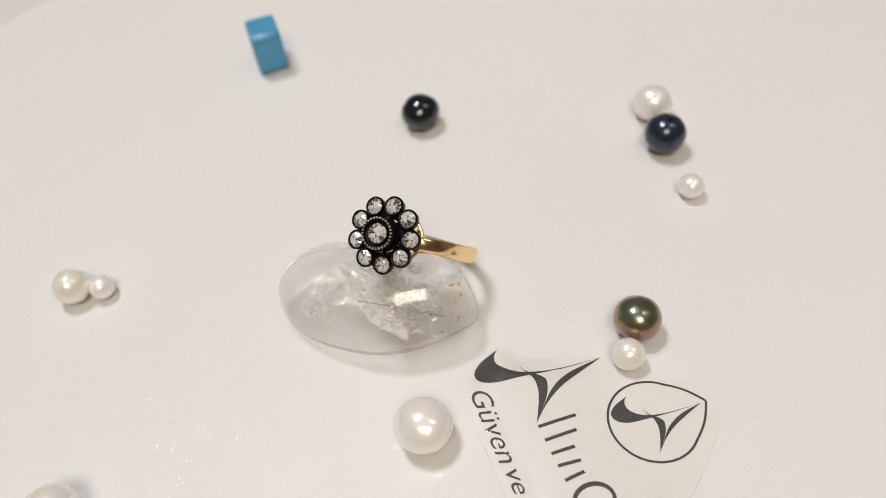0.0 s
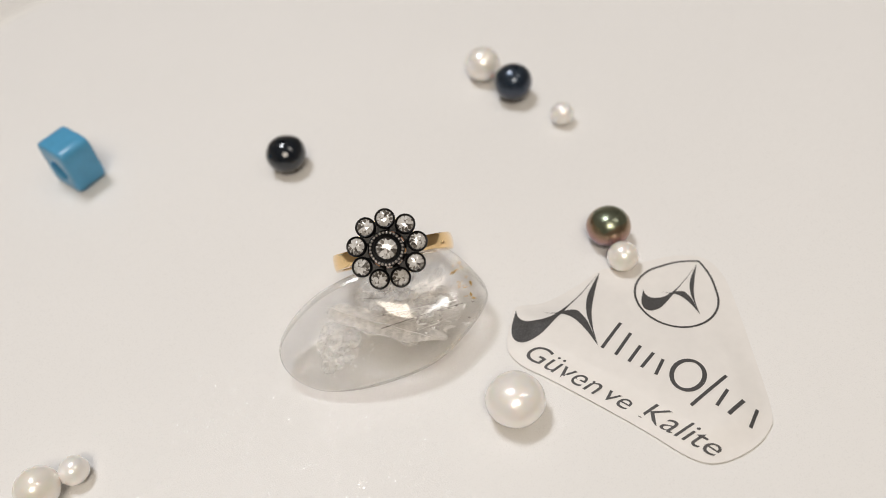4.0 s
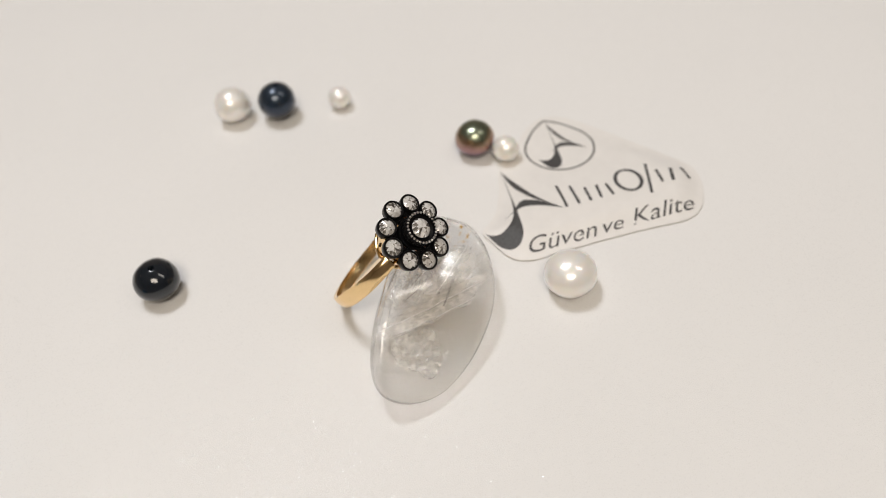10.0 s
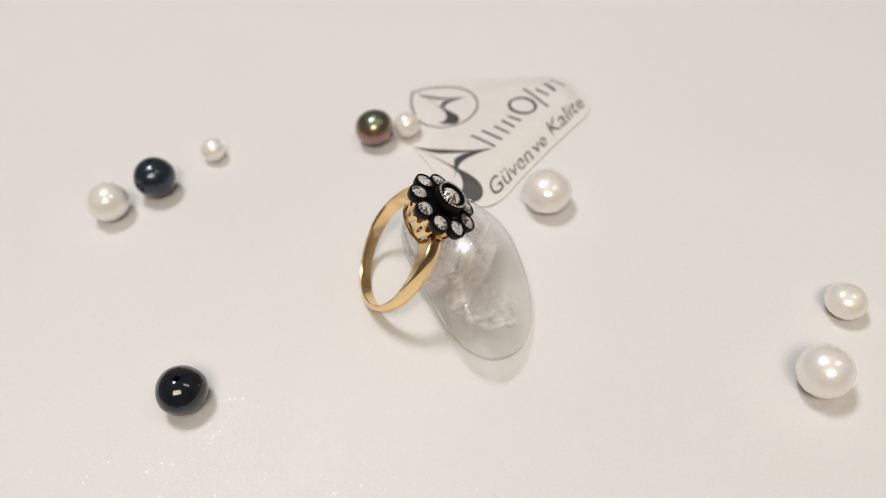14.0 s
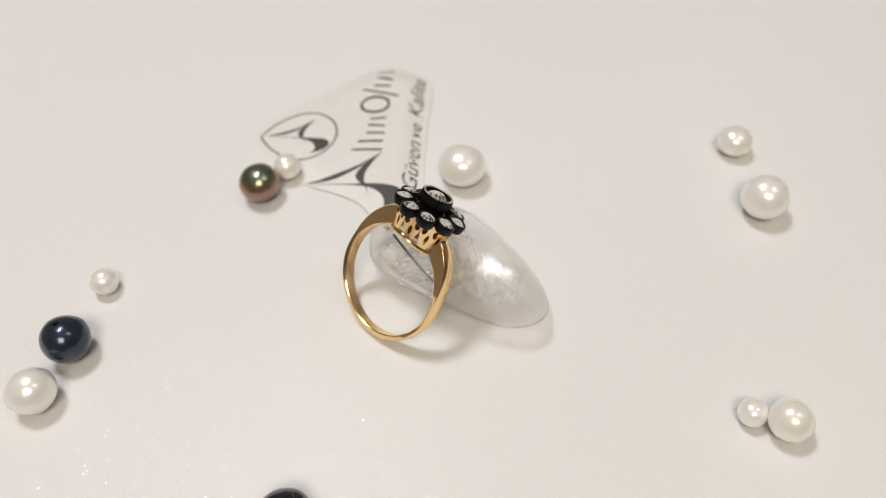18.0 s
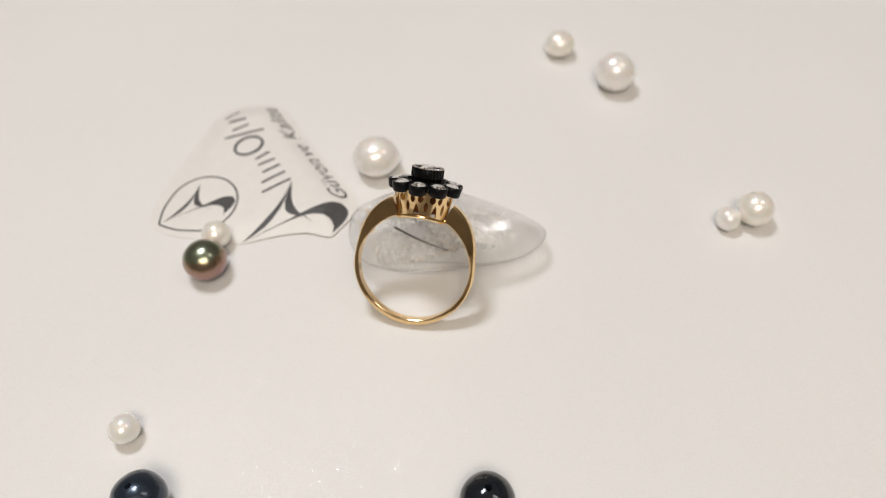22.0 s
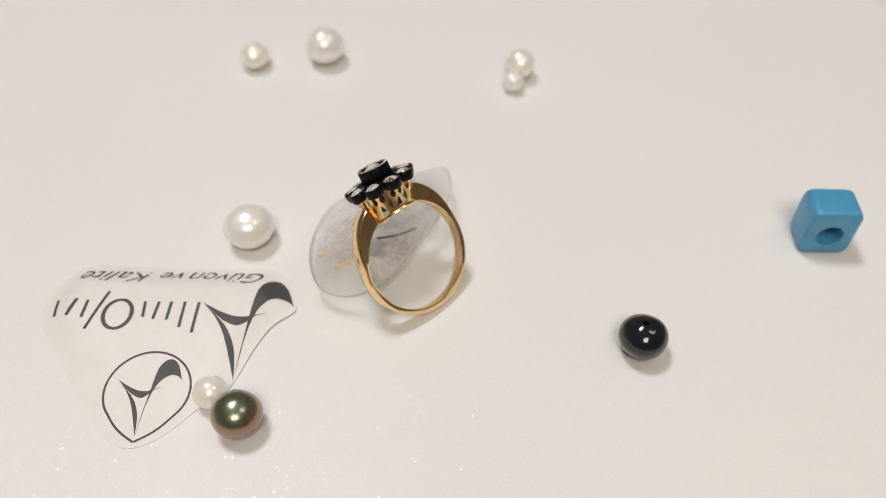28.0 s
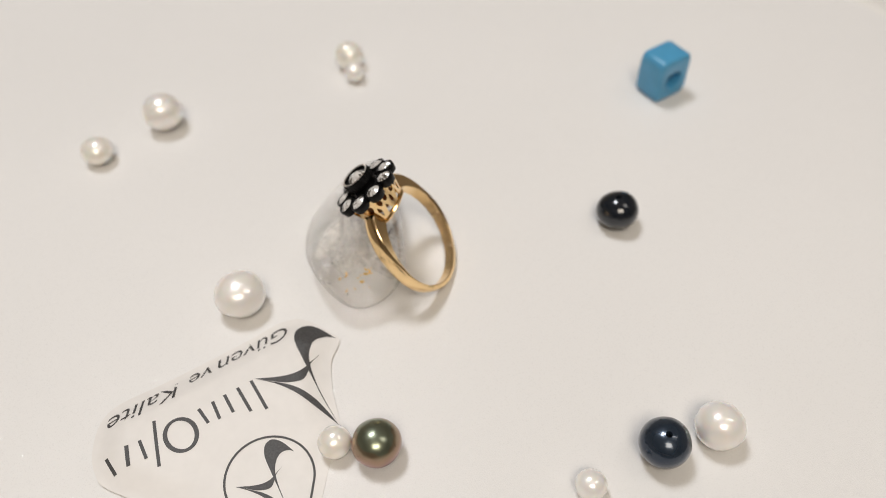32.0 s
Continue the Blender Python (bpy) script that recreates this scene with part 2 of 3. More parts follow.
M_PAPER = plain("tracing_paper", (0.785, 0.765, 0.74), 0.5, scale=500, vary=0.02)
M_INK = plain("grey_black_toner", (0.062, 0.060, 0.060), 0.55, scale=4000, vary=0.3)
M_BLUE = plain("turquoise_blue_glaze", (0.08, 0.33, 0.56), 0.28, scale=300, vary=0.08)


# ---- building helpers ----
def mesh_of(name, bm, mat, smooth=True):
    me = bpy.data.meshes.new(name)
    bmesh.ops.recalc_face_normals(bm, faces=bm.faces)
    bm.to_mesh(me)
    bm.free()
    if smooth:
        for p in me.polygons:
            p.use_smooth = True
    me.materials.append(mat)
    if smooth:
        me.set_sharp_from_angle(angle=radians(38))
    return me


def part(name, bm, mat, parent, label="", smooth=True):
    ob = new(name, mesh_of(name, bm, mat, smooth))
    ob.parent = parent
    return tagged(ob, label)


def thing(name, bm, mat, label, category, group="", kind="", smooth=True):
    return tagged(new(name, mesh_of(name, bm, mat, smooth)), label, category, group, kind)


def carried(ob, rest):
    """A thing that rides on the turntable; rest: its pose in the plan."""
    TURNING.append((ob, rest))
    return ob


def box(bm, x0, y0, z0, x1, y1, z1, bevel=0.0, segments=2):
    res = bmesh.ops.create_cube(bm, size=1.0)
    bmesh.ops.scale(bm, vec=(x1 - x0, y1 - y0, z1 - z0), verts=res["verts"])
    bmesh.ops.translate(bm, vec=((x0 + x1) / 2, (y0 + y1) / 2, (z0 + z1) / 2), verts=res["verts"])
    if bevel:
        edges = list({e for v in res["verts"] for e in v.link_edges})
        bmesh.ops.bevel(bm, geom=edges, offset=bevel, segments=segments, profile=0.5, affect="EDGES")
    return bm


def lathe(bm, profile, segments=48, m=Matrix()):
    """Turns a profile of (radius, height) round the z axis."""
    rings = []
    for r, z in profile:
        if r < 1e-9:
            rings.append([bm.verts.new(m @ Vector((0, 0, z)))])
        else:
            rings.append([bm.verts.new(m @ Vector((r * math.cos(2 * math.pi * i / segments), r * math.sin(2 * math.pi * i / segments), z))) for i in range(segments)])
    for a, b in zip(rings, rings[1:]):
        for i in range(segments):
            j = (i + 1) % segments
            if len(a) == 1 and len(b) == 1:
                continue
            if len(a) == 1:
                bm.faces.new((a[0], b[i], b[j]))
            elif len(b) == 1:
                bm.faces.new((a[i], b[0], a[j]))
            else:
                bm.faces.new((a[i], b[i], b[j], a[j]))
    return bm


def tube(bm, points, radius, sides=8, flat=1.0):
    """A round bar along points; radius: one number, or one for each point."""
    pts = [Vector(p) for p in points]
    radii = radius if isinstance(radius, (list, tuple)) else [radius] * len(pts)
    rings, side = [], None
    for i, p in enumerate(pts):
        d = (pts[min(i + 1, len(pts) - 1)] - pts[max(i - 1, 0)]).normalized()
        if side is None:
            side = d.orthogonal().normalized()
        side = (side - d * side.dot(d)).normalized()
        up = d.cross(side)
        rings.append([bm.verts.new(p + radii[i] * (math.cos(a) * side + flat * math.sin(a) * up)) for a in [2 * math.pi * k / sides for k in range(sides)]])
    for a, b in zip(rings, rings[1:]):
        for k in range(sides):
            j = (k + 1) % sides
            bm.faces.new((a[k], a[j], b[j], b[k]))
    bm.faces.new(rings[0][::-1])
    bm.faces.new(rings[-1])
    return bm


def curve_points(ctrl, steps=8, closed=False):
    """A smooth line through control points."""
    n, out = len(ctrl), []
    last = n if closed else n - 1
    for i in range(last):
        p = [Vector(ctrl[(i + k) % n]) if closed else Vector(ctrl[max(0, min(n - 1, i + k))]) for k in (-1, 0, 1, 2)]
        for s in range(steps):
            t = s / steps
            out.append(0.5 * (2 * p[1] + (p[2] - p[0]) * t + (2 * p[0] - 5 * p[1] + 4 * p[2] - p[3]) * t * t + (3 * p[1] - p[0] - 3 * p[2] + p[3]) * t ** 3))
    if not closed:
        out.append(Vector(ctrl[-1]))
    return out


# ---- the room ----
def wall(name, x0, y0, z0, x1, y1, z1, mat, label, category):
    return thing(name, box(bmesh.new(), x0, y0, z0, x1, y1, z1), mat, label, category, kind="structure", smooth=False)


FLOOR_Z, CEIL_Z = -0.79, 1.60
wall("floor", -2.2, -2.2, FLOOR_Z - 0.05, 2.2, 2.2, FLOOR_Z, M_FLOOR, "brown floor of the room under the table", "floor")
wall("ceiling", -2.2, -2.2, CEIL_Z, 2.2, 2.2, CEIL_Z + 0.05, M_CEIL, "plain white painted ceiling above the table", "ceiling")
wall("wall_north", -2.2, 2.1, FLOOR_Z, 2.2, 2.2, CEIL_Z, M_WALL_LIGHT, "plain cream painted room wall", "wall")
wall("wall_south", -2.2, -2.2, FLOOR_Z, 2.2, -2.1, CEIL_Z, M_WALL, "plain taupe painted room wall", "wall")
wall("wall_east", 2.1, -2.1, FLOOR_Z, 2.2, 2.1, CEIL_Z, M_WALL, "plain taupe painted room wall", "wall")
wall("wall_west", -2.2, -2.1, FLOOR_Z, -2.1, 2.1, CEIL_Z, M_WALL_LIGHT, "plain cream painted room wall", "wall")

table = tagged(new("table"), "white lacquered table under the turntable", "table")
table.location = (0, 0, FLOOR_Z)
part("tabletop", box(bmesh.new(), -0.6, -0.5, 0.73, 0.6, 0.5, 0.765, 0.004), M_TABLE, table)
for sx in (-0.55, 0.55):
    for sy in (-0.45, 0.45):
        part("leg", box(bmesh.new(), sx - 0.025, sy - 0.025, 0, sx + 0.025, sy + 0.025, 0.73, 0.003), M_TABLE, table)


# ---- the turntable ----
def build_turntable():
    ob = tagged(new("turntable"), "white round display turntable with a satin top sheet", "turntable")
    R = 142 * MM
    z = -25 * MM
    part("base", lathe(bmesh.new(), [(0, 0.0), (0.100, 0.0), (0.102, 0.002), (0.102, 0.012), (0.100, 0.014), (0, 0.014)], 96), M_RIM, ob)
    part("platter", lathe(bmesh.new(), [(0, 0.014), (R, 0.014), (R + 0.0015, 0.0155), (R + 0.0015, 0.0235), (R + 0.001, 0.0246), (R - 0.0005, 0.0249), (R - 0.003, 0.0247), (R - 0.003, 0.0242), (0, 0.0242)], 128), M_RIM, ob, "glossy white platter rim")
    part("top_sheet", lathe(bmesh.new(), [(0, 0.0242), (R - 0.0032, 0.0242), (R - 0.0032, 0.0249), (R - 0.0034, 0.025), (0, 0.025)], 128), M_PLATE, ob, "satin white sheet with fine glitter grain", smooth=False)
    carried(ob, pose(AXIS[0] * MM, AXIS[1] * MM, z))


build_turntable()


# ---- pearls ----
def pearl(name, x, y, r, mat, label, flat=1.0, hole=None, seed=0, lean=(0, 0, 0), wide=1.0):
    """A slightly uneven pearl; flat: height to width; hole: radius of the drill hole at its top."""
    bm = bmesh.new()
    prof = []
    if hole:
        prof += [(0, r * flat * 0.45), (hole, r * flat * 0.45), (hole * 1.02, (r - hole * 0.5) * flat)]
    first = math.asin(hole * 1.25 / r) if hole else 0.0
    for i in range(33):
        a = first + (math.pi - first) * i / 32
        prof.append((r * math.sin(a) if i < 32 and a > 0 else 0.0, r * flat * math.cos(a)))
    lathe(bm, prof, 48)
    rnd = random.Random(seed)
    off = Vector((rnd.random() * 9, rnd.random() * 9, rnd.random() * 9))
    for v in bm.verts:
        d = v.co.normalized() if v.co.length > 1e-9 else Vector((0, 0, 1))
        v.co *= 1 + 0.035 * noise.noise(d * 1.1 + off) + 0.008 * noise.noise(d * 3 + off)
        v.co.x *= wide
    bmesh.ops.rotate(bm, verts=bm.verts, matrix=Euler([radians(a) for a in lean]).to_matrix())
    low = min(v.co.z for v in bm.verts)
    bmesh.ops.scale(bm, vec=(MM, MM, MM), verts=bm.verts)
    bmesh.ops.translate(bm, vec=(0, 0, -low * MM), verts=bm.verts)
    ob = thing(name, bm, mat, label, "pearl", "loose pearls round the ring")
    return carried(ob, pose(x * MM, y * MM, 0))


pearl("large_white_pearl", 0.2, -24.8, 4.25, M_PEARL, "large white button pearl beside the printed label", 0.81, seed=1)
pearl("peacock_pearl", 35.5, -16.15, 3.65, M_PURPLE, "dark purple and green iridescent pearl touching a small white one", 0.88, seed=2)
pearl("small_white_pearl", 32.1, -21.35, 2.5, M_PEARL_WARM, "small cream white pearl touching the dark purple one", 0.95, seed=3)
pearl("navy_pearl", 55.26, 20.1, 3.75, M_NAVY, "dark navy blue pearl with a drill hole", 0.97, hole=0.38, seed=4, lean=(7, 6, 0))
pearl("white_pearl", 56.64, 29.1, 3.65, M_PEARL, "round white pearl near the navy one", 0.93, seed=5)
pearl("small_white_pearl", 54.98, 7.8, 2.25, M_PEARL, "small round white pearl standing alone", 0.95, seed=6)
pearl("black_pearl", 14.05, 41.75, 3.8, M_BLACK, "glossy black button pearl with a drill hole", 0.86, hole=0.42, seed=7, lean=(4, -4, 0))
pearl("white_pearl", -52.07, -23.6, 4.0, M_PEARL, "large creamy white pearl near a smaller one", 0.93, seed=8)
pearl("small_white_pearl", -48.13, -38.0, 3.05, M_PEARL_WARM, "oval cream white pearl lying on the sheet", 0.84, seed=9, wide=1.04)
pearl("white_pearl", -52.48, 17.93, 3.15, M_PEARL_WARM, "cream white pearl touching a small one", 0.95, seed=10)
pearl("small_white_pearl", -47.62, 16.95, 2.15, M_PEARL, "small white pearl touching a larger cream one", 0.95, seed=11)


# ---- the blue bead ----
def build_bead():
    sx, sy, sz, hole = 3.2, 4.25, 4.9, 2.05
    bm = bmesh.new()
    # a rounded block with a round bore along x: rings from the bore out to the block's outline and back
    seg = 48

    def outline(a, grow):
        c, s = math.cos(a), math.sin(a)
        q = (abs(c / (sy - grow)) ** 7 + abs(s / (sz - grow)) ** 7) ** (-1 / 7)
        return Vector((0, q * c, q * s))

    def bore(a, r):
        return Vector((0, r * math.cos(a), r * math.sin(a) - 0.45))

    rows = []
    for x, f in ((-sx * 0.75, lambda a: bore(a, hole)), (-sx + 0.1, lambda a: bore(a, hole + 0.1)), (-sx, lambda a: bore(a, hole + 0.3)), (-sx, lambda a: outline(a, 0.8)), (-sx + 0.12, lambda a: outline(a, 0.3)), (-sx + 0.35, lambda a: outline(a, 0.08)), (-sx + 0.7, lambda a: outline(a, 0.0)),
                 (sx - 0.7, lambda a: outline(a, 0.0)), (sx - 0.35, lambda a: outline(a, 0.08)), (sx - 0.12, lambda a: outline(a, 0.3)), (sx, lambda a: outline(a, 0.8)), (sx, lambda a: bore(a, hole + 0.3)), (sx - 0.1, lambda a: bore(a, hole + 0.1)), (sx * 0.75, lambda a: bore(a, hole))):
        rows.append([bm.verts.new((f(2 * math.pi * (i + 0.5) / seg) + Vector((x, 0, sz))) * MM) for i in range(seg)])
    for a, b in zip(rows, rows[1:] + rows[:1]):
        for i in range(seg):
            j = (i + 1) % seg
            bm.faces.new((a[i], b[i], b[j], a[j]))
    ob = thing("cube_bead", bm, M_BLUE, "turquoise blue glazed cube bead with a wide bore", "bead")
    carried(ob, pose(-13.2 * MM, 72.8 * MM, 0, 0, 0, 6))


build_bead()


# ---- the quartz pebble ----
QUARTZ_FACES = (((0.344, 0.634, 0.693), 5.84), ((-0.083, 0.171, 0.982), 6.6), ((-0.854, 0.441, 0.276), 12.32), ((0.1, -0.822, 0.561), 8.4), ((-0.862, -0.465, 0.2), 12.26), ((-0.065, 0.989, 0.133), 8.13))


def quartz_point(d):
    """Surface of the pebble in its own axes (along, across, up), in millimetres, for a direction d."""
    q = 2.069
    k = (abs(d.x) ** q + abs(d.y) ** q + abs(d.z) ** q) ** (-1 / q)
    x, y, z = d.x * k, d.y * k, d.z * k
    along = x * (19.05 if x > 0 else 18.52)
    taper = 1 - 0.081 * x + (0.21 if x > 0 else -0.41) * x * x
    across = y * ((9.29 if y > 0 else 8.09) + 1.17 * max(0.0, -z)) * taper - 0.18 + 2.585 * x - 2.313 * x * x
    up = z * ((8.39 + 2.33 * x - 2.65 * x * x - 5.06 * y) if z > 0 else 5.36) - 1.1 * x
    p = Vector((along, across, up))
    # worn flat faces
    for face, reach in QUARTZ_FACES:
        over = p.dot(Vector(face)) - reach
        if over > 0:
            p -= Vector(face) * over * 0.85
    return p + d * (noise.noise(p * 0.10 + Vector((3, 1, 7))) * 0.35 + noise.noise(p * 0.25) * 0.15)


def build_quartz():
    bm = bmesh.new()
    bmesh.ops.create_icosphere(bm, subdivisions=5, radius=1.0)
    for v in bm.verts:
        v.co = quartz_point(v.co.normalized())
    for _ in range(14):
        bmesh.ops.smooth_vert(bm, verts=bm.verts, factor=0.5, use_axis_x=True, use_axis_y=True, use_axis_z=True)
    low = min(v.co.z for v in bm.verts)
    for v in bm.verts:
        v.co.z = max(v.co.z - low, 0.0) if v.co.z - low > 0.35 else 0.35 - (0.35 - (v.co.z - low)) * 0.9
    low = min(v.co.z for v in bm.verts)
    for v in bm.verts:
        v.co.z -= low
        v.co *= MM
    bmesh.ops.translate(bm, vec=(0, 0, 0.04 * MM), verts=bm.verts)
    bmesh.ops.scale(bm, vec=(1.015, 1.025, 1.02), verts=bm.verts)
    ob = thing("quartz_pebble", bm, M_QUARTZ, "clear tumbled quartz pebble with needles and milky veils", "stone")
    # what the stone encloses is laid out in axes of its own
    inner = pose(-0.98 * MM, -3.26 * MM, 0, 0, 0, 150.3).inverted() @ pose(-0.56 * MM, -2.39 * MM, 0, 0, 0, 157.7)

    def enclosed(name, bm, mat, label=""):
        bmesh.ops.transform(bm, matrix=inner, verts=bm.verts)
        return part(name, bm, mat, ob, label)

    # healed cracks
    for seed, (cx, cy, cz), (rx, ry, rz), w, h in ((1, (0.4, -1.6, 7.6), (14, -8, 128), 8.0, 3.4), (2, (-6.0, 1.6, 7.4), (16, -14, -24), 4.5, 4.0), (3, (10.5, -0.8, 4.6), (12, 14, 60), 4.0, 3.2), (4, (-2.0, 4.2, 6.0), (-18, 10, 10), 4.6, 3.0), (5, (-3.0, -5.2, 6.4), (28, 4, 12), 5.0, 2.6), (6, (10.0, 1.6, 4.4), (-14, 20, 15), 5.0, 2.6), (7, (6.8, -3.2, 5.6), (20, 8, 140), 4.2, 2.4), (9, (-7.0, -3.4, 5.0), (30, -10, 40), 4.4, 3.0)):
        v = bmesh.new()
        bmesh.ops.create_grid(v, x_segments=24, y_segments=18, size=1.0)
        rot = Euler((radians(rx), radians(ry), radians(rz))).to_matrix()
        for p in v.verts:
            x, y = p.co.x, p.co.y
            k = math.sqrt(max(0.0, 1 - 0.5 * y * y))
            x, y = x * k * w, y * h * math.sqrt(max(0.0, 1 - 0.5 * p.co.x ** 2))
            zz = 0.9 * noise.noise(Vector((x * 0.3, y * 0.3, seed * 5)))
            p.co = (rot @ Vector((x * 0.8, y * 0.8, zz)) + Vector((cx, cy, cz))) * MM
        enclosed("veil", v, M_VEIL, "milky healed crack inside the stone")
    # bright hairlines of the flat face's edge
    for a, b, r in (((9.6, -5.2, 7.6), (-2.4, 7.4, 7.0), 0.10), ((11.0, -4.4, 7.0), (-0.6, 7.6, 6.2), 0.06), ((4.0, 1.0, 8.6), (-8.5, 4.0, 8.2), 0.05), ((2.0, -2.0, 9.6), (-9.0, 1.6, 9.2), 0.04), ((-1.0, 5.4, 7.0), (-9.5, 5.6, 6.8), 0.04)):
        a, b = Vector(a), Vector(b)
        pts = [(a.lerp(b, i / 10) + 0.25 * noise.noise_vector(a.lerp(b, i / 10) * 0.5)) * MM for i in range(11)]
        enclosed("hairline", tube(bmesh.new(), pts, [r * MM * (0.6 + 0.4 * math.sin(math.pi * i / 10)) for i in range(11)], 5), M_FLAKE, "bright hairline crack in the stone")
    for width, deep in ((1.5, 0.0), (2.6, -0.35), (3.8, -0.7)):
        ribbon = bmesh.new()
        bmesh.ops.create_grid(ribbon, x_segments=30, y_segments=6, size=1.0)
        for p in ribbon.verts:
            a = Vector((9.0, -5.0, 7.2)).lerp(Vector((-4.6, 7.8, 6.2)), p.co.x * 0.5 + 0.5)
            w = width * (1 - 0.85 * p.co.x ** 2) * (1 + 0.25 * noise.noise(Vector((p.co.x * 3, width, p.co.y))))
            p.co = (a + Vector((0.62, 0.62, 0.12)) * p.co.y * w * 0.75 + Vector((0.5, 0.5, 0)) * noise.noise(a * 0.4) + Vector((0, 0, deep))) * MM
        enclosed("veil", ribbon, M_RIDGE, "milky band along the ridge of the stone")
    # needles
    for a, b, bow, r in (((-6.5, -4.55, 11.75), (1.7, -6.45, 7.35), -0.4, 0.21), ((-4.4, -6.6, 5.4), (4.4, -6.1, 3.2), 0.15, 0.07), ((3.5, 2.8, 7.6), (-9.8, 3.0, 5.4), 0.1, 0.07), ((4.4, -2.5, 9.3), (1.6, -0.6, 9.7), 0.0, 0.05)):
        a, b = Vector(a), Vector(b)
        pts = [a.lerp(b, i / 10) + Vector((0, 0, bow * math.sin(math.pi * i / 10))) for i in range(11)]
        enclosed("needle", tube(bmesh.new(), [p * MM for p in pts], [r * MM * (1 - 0.04 * i) for i in range(11)], 6), M_NEEDLE, "dark needle enclosed in the stone")
    # rust-coloured specks near the blunt end
    rnd = random.Random(5)
    for i in range(18):
        c = Vector((-10.8 + rnd.uniform(-1.2, 1.0), 1.6 + rnd.uniform(-3.6, 2.2), 8.0 + rnd.uniform(-3.6, 0.9)))
        v = bmesh.new()
        bmesh.ops.create_icosphere(v, subdivisions=1, radius=1.0)
        s = rnd.uniform(0.10, 0.30)
        e = Euler((rnd.random() * 3, rnd.random() * 3, rnd.random() * 3)).to_matrix()
        for p in v.verts:
            p.co = (c + e @ Vector((p.co.x * s * 1.6, p.co.y * s, p.co.z * 0.08)) * (1 + 0.4 * noise.noise(p.co * 2 + c))) * MM
        enclosed("rust_speck", v, M_RUST, "ochre rust stain in the stone")
    # fracture flakes, their glint put into a white colour
    for i in range(160):
        big = i < 12 and i % 3 != 1
        c = Vector((rnd.uniform(-9, -1), rnd.uniform(2.5, 7.0), rnd.uniform(3.5, 8.5))) if i % 3 == 0 else Vector((rnd.uniform(4, 13.5), rnd.uniform(-5.5, 5.0), rnd.uniform(2.0, 5.5))) if i % 3 == 1 else Vector((rnd.uniform(-9, 4), rnd.uniform(-6.8, -1.5), rnd.uniform(3.0, 8.5)))
        v = bmesh.new()
        bmesh.ops.create_circle(v, cap_ends=True, segments=9, radius=1.0)
        w, h = (rnd.uniform(0.4, 0.8), rnd.uniform(0.12, 0.3)) if big else (rnd.uniform(0.12, 0.4), rnd.uniform(0.06, 0.2))
        e = Euler((rnd.uniform(-0.5, 0.5), rnd.uniform(-0.5, 0.5), rnd.random() * 3)).to_matrix()
        for p in v.verts:
            k = 1 + 0.35 * noise.noise(p.co * 2 + c)
            p.co = (c + e @ Vector((p.co.x * w * k, p.co.y * h * k, 0.05 * noise.noise(p.co * 3 + c)))) * MM
        enclosed("fracture_flake", v, M_FLAKE, "white flake inside the stone, a crack's glint as colour")
    # branching cracks of the blunt end
    for i in range(48):
        a = Vector((rnd.uniform(-7, 4), rnd.uniform(-6.4, -3.0), rnd.uniform(3.0, 7.5)))
        b = a + Vector((rnd.uniform(-1.8, 1.8), rnd.uniform(-0.5, 0.5), rnd.uniform(-1.0, 1.0)))
        pts = [(a.lerp(b, k / 6) + 0.35 * noise.noise_vector(a.lerp(b, k / 6) * 1.4)) * MM for k in range(7)]
        enclosed("crack", tube(bmesh.new(), pts, [rnd.uniform(0.03, 0.08) * MM * (0.3 + math.sin(math.pi * k / 6)) for k in range(7)], 5, 0.6), M_CRACK if i % 3 == 0 else M_FLAKE, "fine branching crack inside the stone")
    # small dark specks
    for c in ((-6.5, -4.55, 11.75), (-8.0, 4.6, 7.9), (-9.5, 5.3, 4.6), (2.5, 2.0, 9.4), (-11.5, 2.5, 4.0)):
        v = bmesh.new()
        bmesh.ops.create_icosphere(v, subdivisions=1, radius=0.16 * MM)
        bmesh.ops.translate(v, vec=Vector(c) * MM, verts=v.verts)
        enclosed("dark_speck", v, M_NEEDLE)
    carried(ob, pose(-0.98 * MM, -3.26 * MM, 0, 0, 0, 150.3))


build_quartz()


# ---- the ring: its own axes are x along the shoulders, y along the finger, z to the flower; origin at the hoop's centre ----
RI, RO = 8.60, 9.39
PETALS, RP, LIFT, TURN = 9, 3.43, 1.5, 3.4
CUP = 0.85
RING = Matrix(((0.7842, 0.4669, -0.4088, 6.51 * MM), (-0.6193, 0.6299, -0.4688, 5.03 * MM), (0.0386, 0.6208, 0.7831, 7.95 * MM), (0, 0, 0, 1)))


